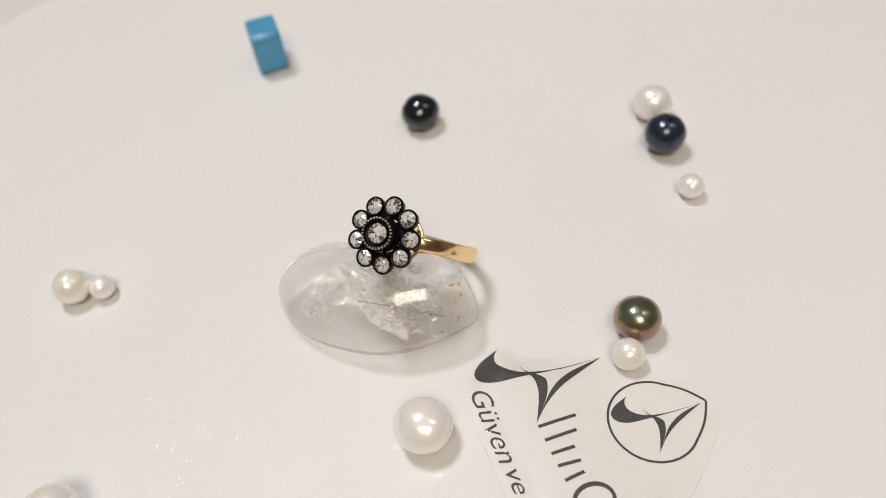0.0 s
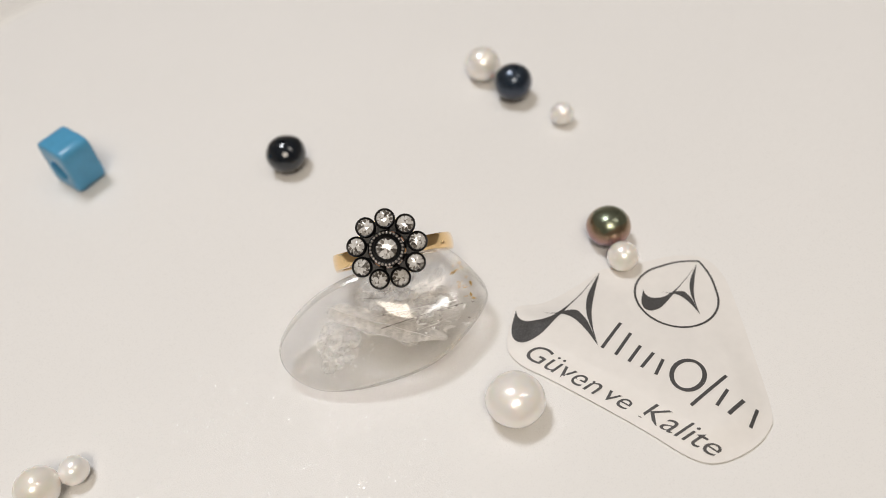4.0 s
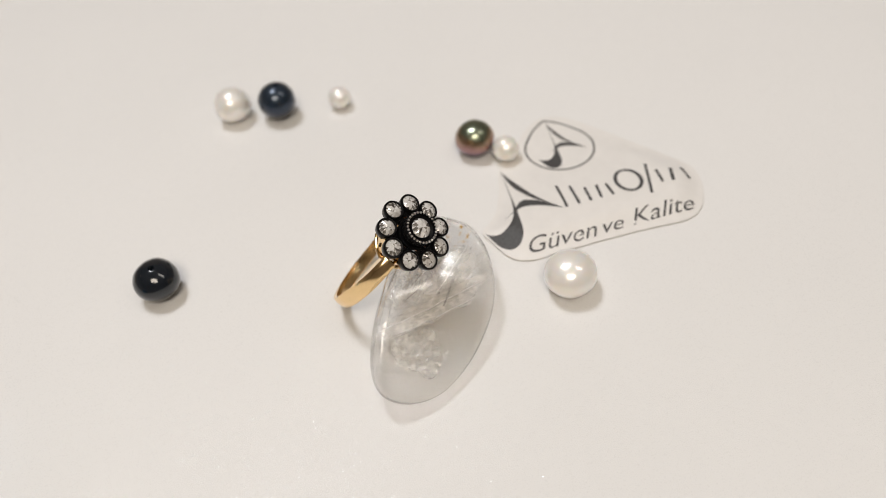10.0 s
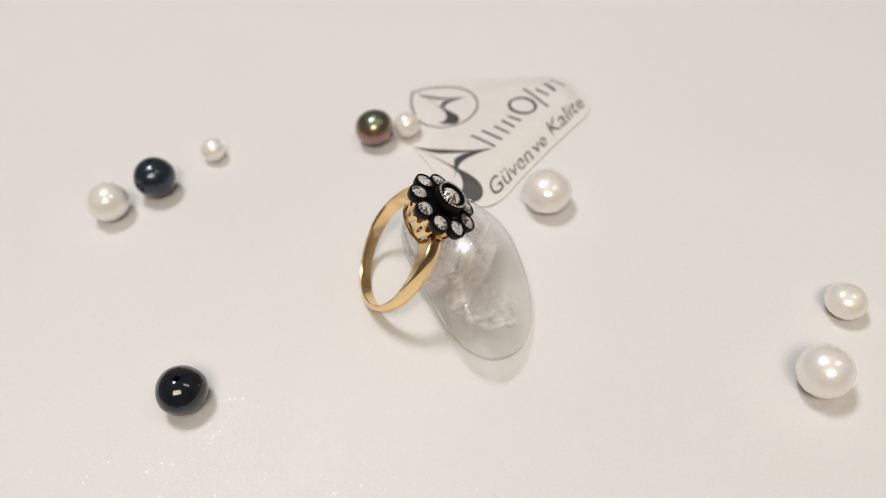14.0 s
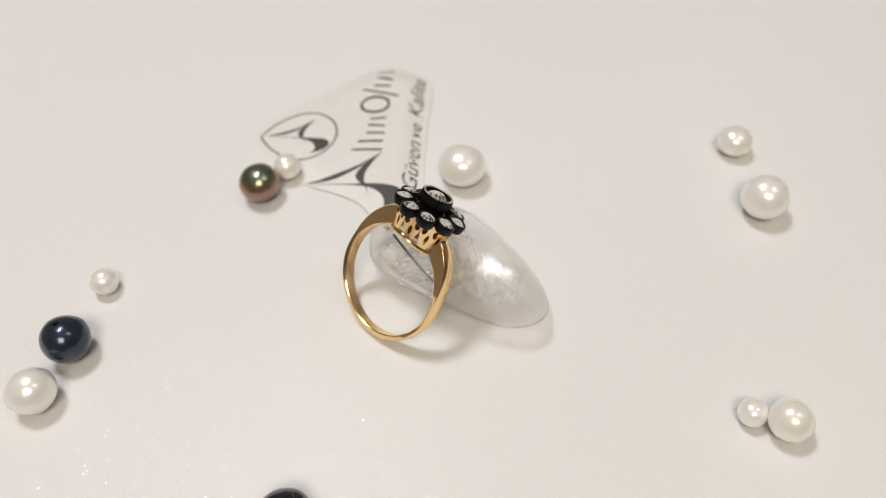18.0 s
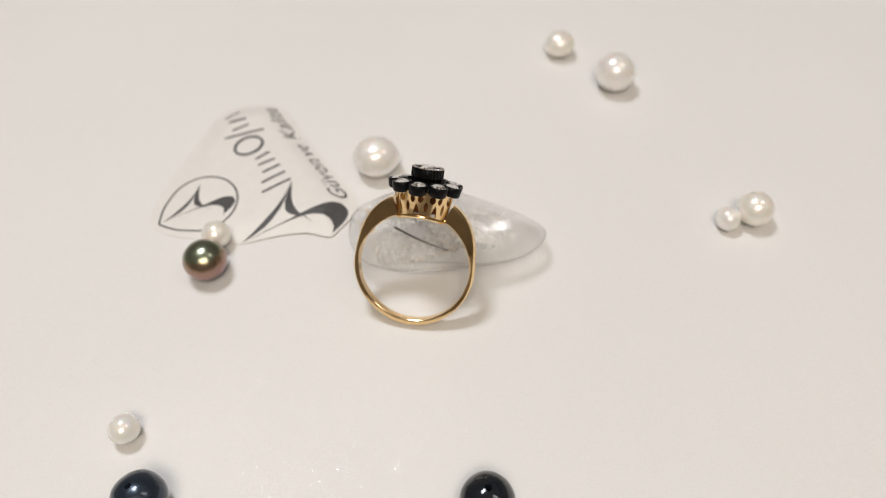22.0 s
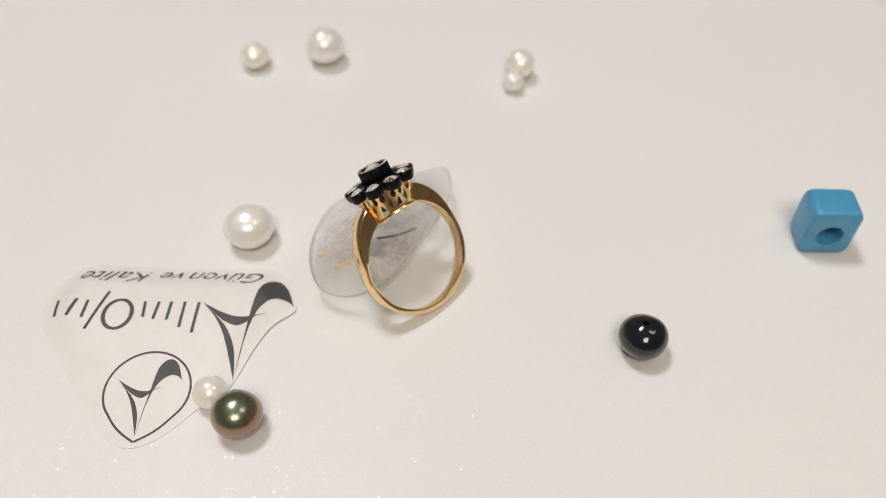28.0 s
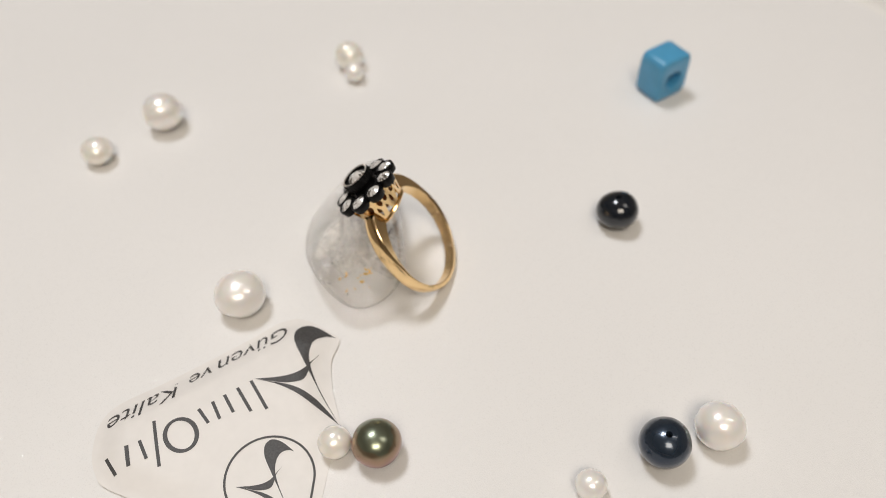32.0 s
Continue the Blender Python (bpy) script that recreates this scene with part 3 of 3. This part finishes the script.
def gem(bm, r, crown, depth, m, sides=8):
    """A brilliant whose facets are single faces: table, stars, kites, girdle halves, pavilion."""
    rnd = random.Random(int(abs(m.translation.x + 3 * m.translation.y) * 1e7))

    def ring(rad, z, n, off, uneven=0.0):
        """uneven: how far the hand-cut corners stray."""
        pts = []
        for i in range(n):
            a = 2 * math.pi * (i + off + uneven * rnd.uniform(-1, 1)) / n
            q = rad * (1 + 0.45 * uneven * rnd.uniform(-1, 1))
            pts.append(m @ Vector((q * math.cos(a), q * math.sin(a), z)))
        return pts

    def facet(*pts):
        bm.faces.new([bm.verts.new(p) for p in pts])
    n = sides
    t, k, g = ring(r * 0.45, crown, n, 0, 0.3), ring(r * 0.72, crown * 0.68, n, 0.5, 0.25), ring(r, 0.0, n * 2, 0)
    top, bot = m @ Vector((0, 0, crown * 1.12)), m @ Vector((0, 0, -depth))
    for i in range(n):
        j = (i + 1) % n
        facet(top, t[i], t[j])
        facet(t[i], k[i], t[j])
        facet(t[j], k[i], g[(2 * i + 2) % (2 * n)], k[j])
        facet(k[i], g[2 * i + 1], g[(2 * i + 2) % (2 * n)])
        facet(k[i], g[2 * i], g[2 * i + 1])
    low = ring(r * 0.52, -depth * 0.62, n, 0.5, 0.35)
    for i in range(n):
        j = (i + 1) % n
        facet(g[2 * i], low[i], g[2 * i + 1])
        facet(g[2 * i + 1], low[i], g[(2 * i + 2) % (2 * n)])
        facet(low[i], low[j], g[(2 * i + 2) % (2 * n)])
        facet(low[j], low[i], bot)
    return bm


def build_ring():
    ob = tagged(new("ring"), "yellow gold ring with blackened flower of nine diamonds, leaning on quartz", "ring")
    sc = Matrix.Scale(MM, 4)

    # hoop with shoulders that rise to the flower
    bm = bmesh.new()
    rows = []
    steps, top = 120, 156.0
    for i in range(steps + 1):
        deg = -top + 2 * top * i / steps
        a = radians(deg)
        f = max(0.0, (abs(deg) - 95) / (top - 95))
        f = f * f * (3 - 2 * f)
        ro = RO + 0.15 * math.cos(a) ** 2 + 2.05 * f
        wo = 0.9 + 0.45 * max(0, 1 - abs(abs(deg) - 100) / 70) + 0.06 * f
        wi = 0.97 + 0.2 * max(0, 1 - abs(abs(deg) - 100) / 70) + 0.08 * f
        ri = RI
        prof = [(ri - 0.02, -wi * 0.5), (ri, -wi * 0.88), (ri + 0.12, -wi), (ro - 0.3, -wo), (ro - 0.12, -wo * 0.86), (ro, -wo * 0.35), (ro, wo * 0.35), (ro - 0.12, wo * 0.86), (ro - 0.3, wo), (ri + 0.12, wi), (ri, wi * 0.88), (ri - 0.02, wi * 0.5)]
        rows.append([bm.verts.new(Vector((r * math.sin(a) * (1 + 0.038 * max(0.0, math.sin(a))), y, -r * math.cos(a))) * MM) for r, y in prof])
    for p, q in zip(rows, rows[1:]):
        for i in range(len(p)):
            j = (i + 1) % len(p)
            bm.faces.new((p[i], p[j], q[j], q[i]))
    bm.faces.new(rows[0][::-1])
    bm.faces.new(rows[-1])
    shank = part("shank", bm, M_GOLD, ob, "polished yellow gold hoop with tapered shoulders")

    # pierced gallery under each petal
    def gallery_point(deg, h):
        """h 0 at the hoop, 1 under the petals."""
        a = radians(deg)
        rb, rt = 3.8, 4.72 + 0.2 * math.cos(radians(9 * (deg - TURN)))
        r = rb + (rt - rb) * h ** 1.2
        x, y = r * math.cos(a), r * math.sin(a)
        zb = math.sqrt(RI * RI - min(x * x, 25)) - 0.05
        return Vector((x, y, zb + (10.88 + LIFT - zb) * h)) * MM

    def pierced(d, h):
        """Whether the scroll plate is cut away at d degrees from the petal's middle and height h."""
        u = abs(d)
        heart = ((u - 8.0) / 5.2) ** 2 + ((h - 0.74) / 0.15) ** 2 < 1 and u > 2.6
        slit = 0.10 < h < 0.54 and u < 7.5 * (1 - ((h - 0.10) / 0.44) ** 1.4)
        side = 0.22 < h < 0.62 and u > 20 - 4.6 * math.sin((h - 0.22) / 0.40 * math.pi) ** 0.7
        return heart or slit or side

    for k in range(PETALS):
        c = 40 * k + TURN
        arch = bmesh.new()
        nd, nh = 48, 26
        cells = {(a, b) for a in range(nd) for b in range(nh) if not pierced(-20 + 40 * (a + 0.5) / nd, (b + 0.5) / nh)}
        made = {}

        def corner(a, b, inner):
            key = (a, b, inner)
            if key not in made:
                p = gallery_point(c - 20 + 40 * a / nd, b / nh)
                r = Vector((p.x, p.y, 0)).normalized() * (0.32 * MM)
                made[key] = arch.verts.new(p - r if inner else p)
            return made[key]

        for a, b in cells:
            q = ((a, b), (a + 1, b), (a + 1, b + 1), (a, b + 1))
            arch.faces.new([corner(*p, False) for p in q])
            arch.faces.new([corner(*p, True) for p in reversed(q)])
            for (da, db), (p, r) in (((0, -1), (q[0], q[1])), ((1, 0), (q[1], q[2])), ((0, 1), (q[2], q[3])), ((-1, 0), (q[3], q[0]))):
                if (a + da, b + db) not in cells:
                    arch.faces.new((corner(*p, False), corner(*p, True), corner(*r, True), corner(*r, False)))
        tube(arch, [gallery_point(c + d, 0.0) for d in range(-20, 21, 5)], 0.30 * MM, 8)
        part("gallery_arch", arch, M_GOLD, ob, "pierced gold scrollwork")

    # collar added in darkened gold, so that the pierced holes look shaded
    collar = lathe(bmesh.new(), [(2.5 * MM, 8.9 * MM), (2.65 * MM, 8.9 * MM), (2.9 * MM, (10.9 + LIFT) * MM), (2.6 * MM, (10.9 + LIFT) * MM), (2.5 * MM, 8.9 * MM)], 48)
    part("added_collar", collar, M_SHADED_GOLD, ob, "added collar of shade-dark gold behind the pierced scrollwork")
    # black flower: a web plate with openings, a collet for every petal, a raised one in the middle
    up = Matrix.Translation((0, 0, LIFT * MM))
    web = bmesh.new()
    lathe(web, [(2.1 * MM, 10.8 * MM), (2.4 * MM, 10.8 * MM), (2.45 * MM, 11.2 * MM), (2.4 * MM, 11.5 * MM), (2.1 * MM, 11.5 * MM), (2.1 * MM, 10.8 * MM)], 54, up)
    lathe(web, [(2.72 * MM, 10.95 * MM), (4.3 * MM, 10.95 * MM), (4.42 * MM, 11.15 * MM), (4.3 * MM, 11.7 * MM), (2.8 * MM, 11.6 * MM), (2.68 * MM, 11.2 * MM), (2.72 * MM, 10.95 * MM)], 72, up)
    for k in range(PETALS):
        a = radians(40 * k + TURN)
        tube(web, [Vector((r * math.cos(a), r * math.sin(a), 11.1 + LIFT)) * MM for r in (2.1, 2.5, 3.1)], [0.55 * MM, 0.62 * MM, 0.95 * MM], 8, 0.45)
    # black dish added under the plate to keep the gallery's holes dark
    lathe(web, [(0, 9.5 * MM), (1.9 * MM, 9.55 * MM), (2.25 * MM, 10.3 * MM), (2.4 * MM, 10.85 * MM), (2.3 * MM, 11.0 * MM), (0, 10.9 * MM)], 54, up)
    part("web_plate", web, M_OXIDE, ob, "blackened openwork plate between the petals, with an added dark dish below")

    for k in range(PETALS):
        a = radians(40 * k + TURN)
        m = Matrix.Translation(Vector(((RP - 0.86) * math.cos(a), (RP - 0.86) * math.sin(a), LIFT + 0.1)) * MM) @ Matrix.Rotation(a, 4, "Z") @ Matrix.Rotation(radians(9), 4, "Y")
        col = lathe(bmesh.new(), [(0, 11.0 * MM), (1.27 * MM, 10.58 * MM), (1.41 * MM, 10.75 * MM), (1.50 * MM, 11.6 * MM), (1.47 * MM, 12.0 * MM), (1.37 * MM, 12.12 * MM), (1.23 * MM, 12.08 * MM), (1.18 * MM, 11.95 * MM), (1.16 * MM, 11.6 * MM), (0.85 * MM, 11.45 * MM), (0, 11.4 * MM)], 32, m)
        collet = part("petal_collet", col, M_OXIDE, ob, "blackened silver cup setting")
        # foil added as a reflector, to brighten the stone from behind
        foil = lathe(bmesh.new(), [(0, 11.42 * MM), (0.6 * MM, 11.46 * MM), (1.05 * MM, 11.75 * MM), (1.03 * MM, 11.78 * MM), (0.6 * MM, 11.5 * MM), (0, 11.46 * MM)], 24, m)
        part("foil", foil, M_FOIL, collet, "added reflector foil behind the stone")
        spin_k = Matrix.Rotation(radians(37 * k * 1.7), 4, "Z")
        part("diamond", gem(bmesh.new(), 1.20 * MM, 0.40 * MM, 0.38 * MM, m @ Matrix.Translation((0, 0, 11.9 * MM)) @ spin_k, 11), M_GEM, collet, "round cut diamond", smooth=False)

    high = Matrix.Translation((0, 0, CUP * MM))
    cup = lathe(bmesh.new(), [(0, 11.3 * MM), (1.95 * MM, 11.3 * MM), (1.85 * MM, 12.3 * MM), (1.95 * MM, 12.9 * MM), (2.3 * MM, 13.1 * MM), (2.4 * MM, 13.3 * MM), (2.43 * MM, 14.5 * MM), (2.32 * MM, 14.75 * MM), (2.1 * MM, 14.72 * MM), (2.0 * MM, 14.3 * MM), (1.6 * MM, 14.2 * MM), (1.5 * MM, 14.5 * MM), (1.36 * MM, 14.3 * MM), (0, 14.0 * MM)], 64, high)
    centre = part("centre_collet", cup, M_OXIDE, ob, "raised blackened silver cup setting")
    grains, flutes = bmesh.new(), bmesh.new()
    for i in range(28):
        a = 2 * math.pi * i / 28
        res = bmesh.ops.create_icosphere(grains, subdivisions=2, radius=0.19 * MM)
        bmesh.ops.translate(grains, vec=Vector((2.25 * math.cos(a), 2.25 * math.sin(a), 14.78 + CUP)) * MM, verts=res["verts"])
        tube(flutes, [Vector((2.41 * math.cos(a), 2.41 * math.sin(a), z + CUP)) * MM for z in (13.4, 14.0, 14.7)], 0.11 * MM, 5)
    part("fluted_rim", flutes, M_OXIDE, centre, "fine blackened flutes round the rim")
    part("millgrain_edge", grains, M_SILVER, centre, "worn silver beaded edge")
    # the same added reflector under the large stone
    foil = lathe(bmesh.new(), [(0, 14.03 * MM), (0.9 * MM, 14.06 * MM), (1.4 * MM, 14.4 * MM), (1.38 * MM, 14.44 * MM), (0.9 * MM, 14.1 * MM), (0, 14.07 * MM)], 24, high)
    part("foil", foil, M_FOIL, centre, "added reflector foil behind the stone")
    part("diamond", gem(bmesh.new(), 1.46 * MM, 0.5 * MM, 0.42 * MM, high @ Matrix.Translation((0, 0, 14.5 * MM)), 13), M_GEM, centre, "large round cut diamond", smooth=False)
    carried(ob, RING)


build_ring()


# ---- the printed label: own axes u along the print's line, v up the print ----
SLIP = 0.987
SLIP_RIM = [(-14.6, -2.6), (-12.4, -7.2), (-9.0, -8.8), (-4.0, -8.6), (4.0, -8.5), (12.0, -8.6), (18.8, -8.9), (22.4, -7.4), (25.0, -3.4), (25.9, 0.4), (25.0, 4.0), (18.5, 12.6), (12.6, 20.0), (9.0, 23.6), (5.2, 25.0), (1.0, 23.0), (-3.4, 18.2), (-7.4, 14.3), (-9.6, 8.0), (-12.0, 3.0), (-15.2, 0.0)]
SLIP_LINE = curve_points([(*p, 0) for p in SLIP_RIM], 4, True)


def arch(v):
    return math.exp(-0.5 * ((v + 1.0) / 9.0) ** 2)


def paper_z(u, v):
    """The slip arches off the sheet below the print's line and lies flat at its tip."""
    d = min((p.x - u) ** 2 + (p.y - v) ** 2 for p in SLIP_LINE) ** 0.5
    near = min(1.0, d / 5.0)
    near = near * near * (3 - 2 * near)
    return 0.10 + 1.55 * arch(v) * (0.2 + 0.8 * near)


def filled(bm, pts):
    """A flat patch inside a closed line, laid on the slip."""
    vs = [bm.verts.new(Vector((p[0], p[1], 0))) for p in pts]
    es = [bm.edges.new((vs[i], vs[(i + 1) % len(vs)])) for i in range(len(vs))]
    bmesh.ops.triangle_fill(bm, use_beauty=True, use_dissolve=False, edges=es)
    bmesh.ops.subdivide_edges(bm, edges=[e for e in bm.edges if e.calc_length() > 1.0], cuts=3, use_grid_fill=True)
    bmesh.ops.triangulate(bm, faces=bm.faces)
    return bm


def laid(bm, lift):
    for v in bm.verts:
        v.co = Vector((v.co.x * SLIP, (v.co.y - 0.4 * arch(v.co.y)) * SLIP, paper_z(v.co.x, v.co.y - 0.4 * arch(v.co.y)) + lift + v.co.z)) * MM
    return bm


def stroke(bm, pts, widths):
    """A flat pen line with its own width at each point."""
    pts = [Vector((p[0], p[1], 0)) for p in pts]
    w = widths if isinstance(widths, (list, tuple)) else [widths] * len(pts)
    prev = None
    for i, p in enumerate(pts):
        d = (pts[min(i + 1, len(pts) - 1)] - pts[max(i - 1, 0)]).normalized()
        s = Vector((-d.y, d.x, 0)) * w[i] / 2
        cur = (bm.verts.new(p + s), bm.verts.new(p - s))
        if prev:
            bm.faces.new((prev[0], prev[1], cur[1], cur[0]))
        prev = cur
    return bm


BLADE = [(-14.9, -0.3), (-13.9, -1.25), (-12.3, -1.55), (-10.7, -0.7), (-9.3, 1.2), (-8.45, 4.0), (-7.95, 7.5), (-7.62, 13.5)]
BLADE_BACK = [(-7.62, 13.5), (-7.75, 8.5), (-8.05, 4.5), (-8.35, 1.0), (-8.75, -2.5), (-9.6, -4.4), (-10.8, -5.3), (-12.3, -5.15), (-13.7, -3.5), (-14.9, -0.3)]
WING = [(-7.6, 13.5), (-6.35, 9.9), (-4.6, 5.6), (-2.6, 2.5), (-0.2, -0.1)]
WING_BACK = [(-0.2, -0.1), (-2.2, 1.75), (-4.9, 4.5), (-6.5, 7.4), (-7.2, 10.2), (-7.6, 13.5)]
BAR = [(-11.2, 1.25), (-9.2, 1.9), (-7.6, 2.5), (-5.6, 2.45), (-3.2, 1.55), (-0.4, 0.05)]
BAR_BACK = [(-0.4, 0.05), (-3.4, 2.75), (-5.0, 3.75), (-6.6, 4.2), (-7.9, 3.4), (-9.2, 2.1), (-11.2, 1.25)]


def build_label():
    ob = tagged(new("paper_label"), "white translucent paper slip with grey-black printing, edges curling", "label")
    # sheet with a wandering cut outline
    line = SLIP_LINE
    bm = bmesh.new()
    n = 30
    centre = Vector((5.0, 4.0, 0))
    rows = []
    for z in (0.0, -0.06):
        for k in (range(1, n + 1) if z == 0 else range(n, 0, -1)):
            rows.append([bm.verts.new(((lambda q: Vector((q.x * SLIP, q.y * SLIP, paper_z(q.x, q.y) + z)))(centre.lerp(p, k / n))) * MM) for p in line])
    tops = bm.verts.new(Vector((centre.x * SLIP, centre.y * SLIP, paper_z(centre.x, centre.y))) * MM)
    bots = bm.verts.new(Vector((centre.x * SLIP, centre.y * SLIP, paper_z(centre.x, centre.y) - 0.06)) * MM)
    for i in range(len(line)):
        j = (i + 1) % len(line)
        bm.faces.new((tops, rows[0][i], rows[0][j]))
        bm.faces.new((bots, rows[-1][j], rows[-1][i]))
        for a, b in zip(rows, rows[1:]):
            bm.faces.new((a[i], b[i], b[j], a[j]))
    part("sheet", bm, M_PAPER, ob, "thin white translucent paper")

    def shape(front, back):
        f = curve_points([(*p, 0) for p in front], 6)
        g = curve_points([(*p, 0) for p in back], 6)
        return f[:-1] + g[:-1]

    for name, f, g in (("logo_blade", BLADE, BLADE_BACK), ("logo_wing", WING, WING_BACK), ("logo_bar", BAR, BAR_BACK)):
        for su, sv, du, dv in ((1, 1, 0, 0), (0.66, 0.68, 9.93, 14.0)):
            pts = [(p.x * su + du, p.y * sv + dv) for p in shape(f, g)]
            part(name, laid(filled(bmesh.new(), pts), 0.04 + (0.006 if name == "logo_bar" else 0.003 if name == "logo_wing" else 0)), M_INK, ob, smooth=False)
    # drop-shaped outline round the small mark
    c, r = Vector((5.0, 15.5, 0)), 6.5
    arc = [c + Vector((r * math.cos(radians(a)), r * 0.97 * math.sin(radians(a)), 0)) for a in range(-222, 43, 6)]
    tip = Vector((4.9, 24.0, 0))
    pts = [tip.lerp(arc[0], k / 8) + Vector((-0.35, 0.25, 0)) * math.sin(math.pi * k / 8) for k in range(8)] + arc + [arc[-1].lerp(tip, k / 8) + Vector((0.35, 0.25, 0)) * math.sin(math.pi * k / 8) for k in range(1, 9)]
    part("drop_outline", laid(stroke(bmesh.new(), pts, 0.34), 0.04), M_INK, ob, smooth=False)
    # the name stands as plain bars of its letters' sizes
    for u0, v0, u1, v1, w in ((0.3, 0.0, 0.4, 5.7, 0.5), (2.6, 0.0, 2.6, 4.8, 0.5), (4.8, 0.0, 4.9, 3.5, 0.5), (6.8, 0.1, 7.1, 3.4, 0.5), (9.1, 0.1, 8.8, 3.1, 0.5), (15.5, -1.8, 17.6, 5.5, 0.5), (18.5, 0.1, 18.7, 3.4, 0.5), (20.4, -0.2, 21.3, 3.0, 0.6), (23.7, -0.2, 23.4, 3.0, 0.5)):
        part("print_bar", laid(stroke(bmesh.new(), [(u0 + (u1 - u0) * k / 6, v0 + (v1 - v0) * k / 6) for k in range(7)], w), 0.04), M_INK, ob, smooth=False)
    oval = [(13.0 + 2.25 * math.cos(radians(a)), 2.6 + 2.7 * math.sin(radians(a))) for a in range(0, 361, 10)]
    part("print_oval", laid(stroke(bmesh.new(), oval, [0.5 + 0.18 * abs(math.cos(radians(a))) for a in range(0, 361, 10)]), 0.04), M_INK, ob, smooth=False)
    # the motto
    for word, u, v, size, width in (("Güven", -9.0, -7.2, 4.3, 12.5), ("ve", 4.7, -7.0, 3.7, 3.7), ("Kalite", 9.9, -6.9, 4.3, 11.9)):
        cu = bpy.data.curves.new("motto", "FONT")
        cu.body, cu.size, cu.shear, cu.offset = word, size, 0.42, -0.01
        cu.resolution_u = 4
        tmp = bpy.data.objects.new("motto", cu)
        scene.collection.objects.link(tmp)
        me = bpy.data.meshes.new_from_object(tmp)
        bpy.data.objects.remove(tmp)
        bm = bmesh.new()
        bm.from_mesh(me)
        xs = [p.co.x for p in bm.verts]
        k = width / (max(xs) - min(xs))
        for p in bm.verts:
            p.co = Vector(((p.co.x - min(xs)) * k + u, p.co.y * 0.95 + v, 0))
        bmesh.ops.triangulate(bm, faces=bm.faces)
        for _ in range(3):
            bmesh.ops.subdivide_edges(bm, edges=[e for e in bm.edges if e.calc_length() > 0.6], cuts=1)
            bmesh.ops.triangulate(bm, faces=bm.faces)
        part("motto_word", laid(bm, 0.04), M_INK, ob, "italic word printed in black", smooth=False)
    carried(ob, pose(16.25 * MM, -28.3 * MM, 0, 0, 0, -83.84))


build_label()


# ---- everything on the turntable turns with it ----
def motions():
    times = [0.5 * k for k in range(65)]
    for ob, rest in TURNING:
        walk(ob, [(t, spin(t) @ rest) for t in times])


motions()
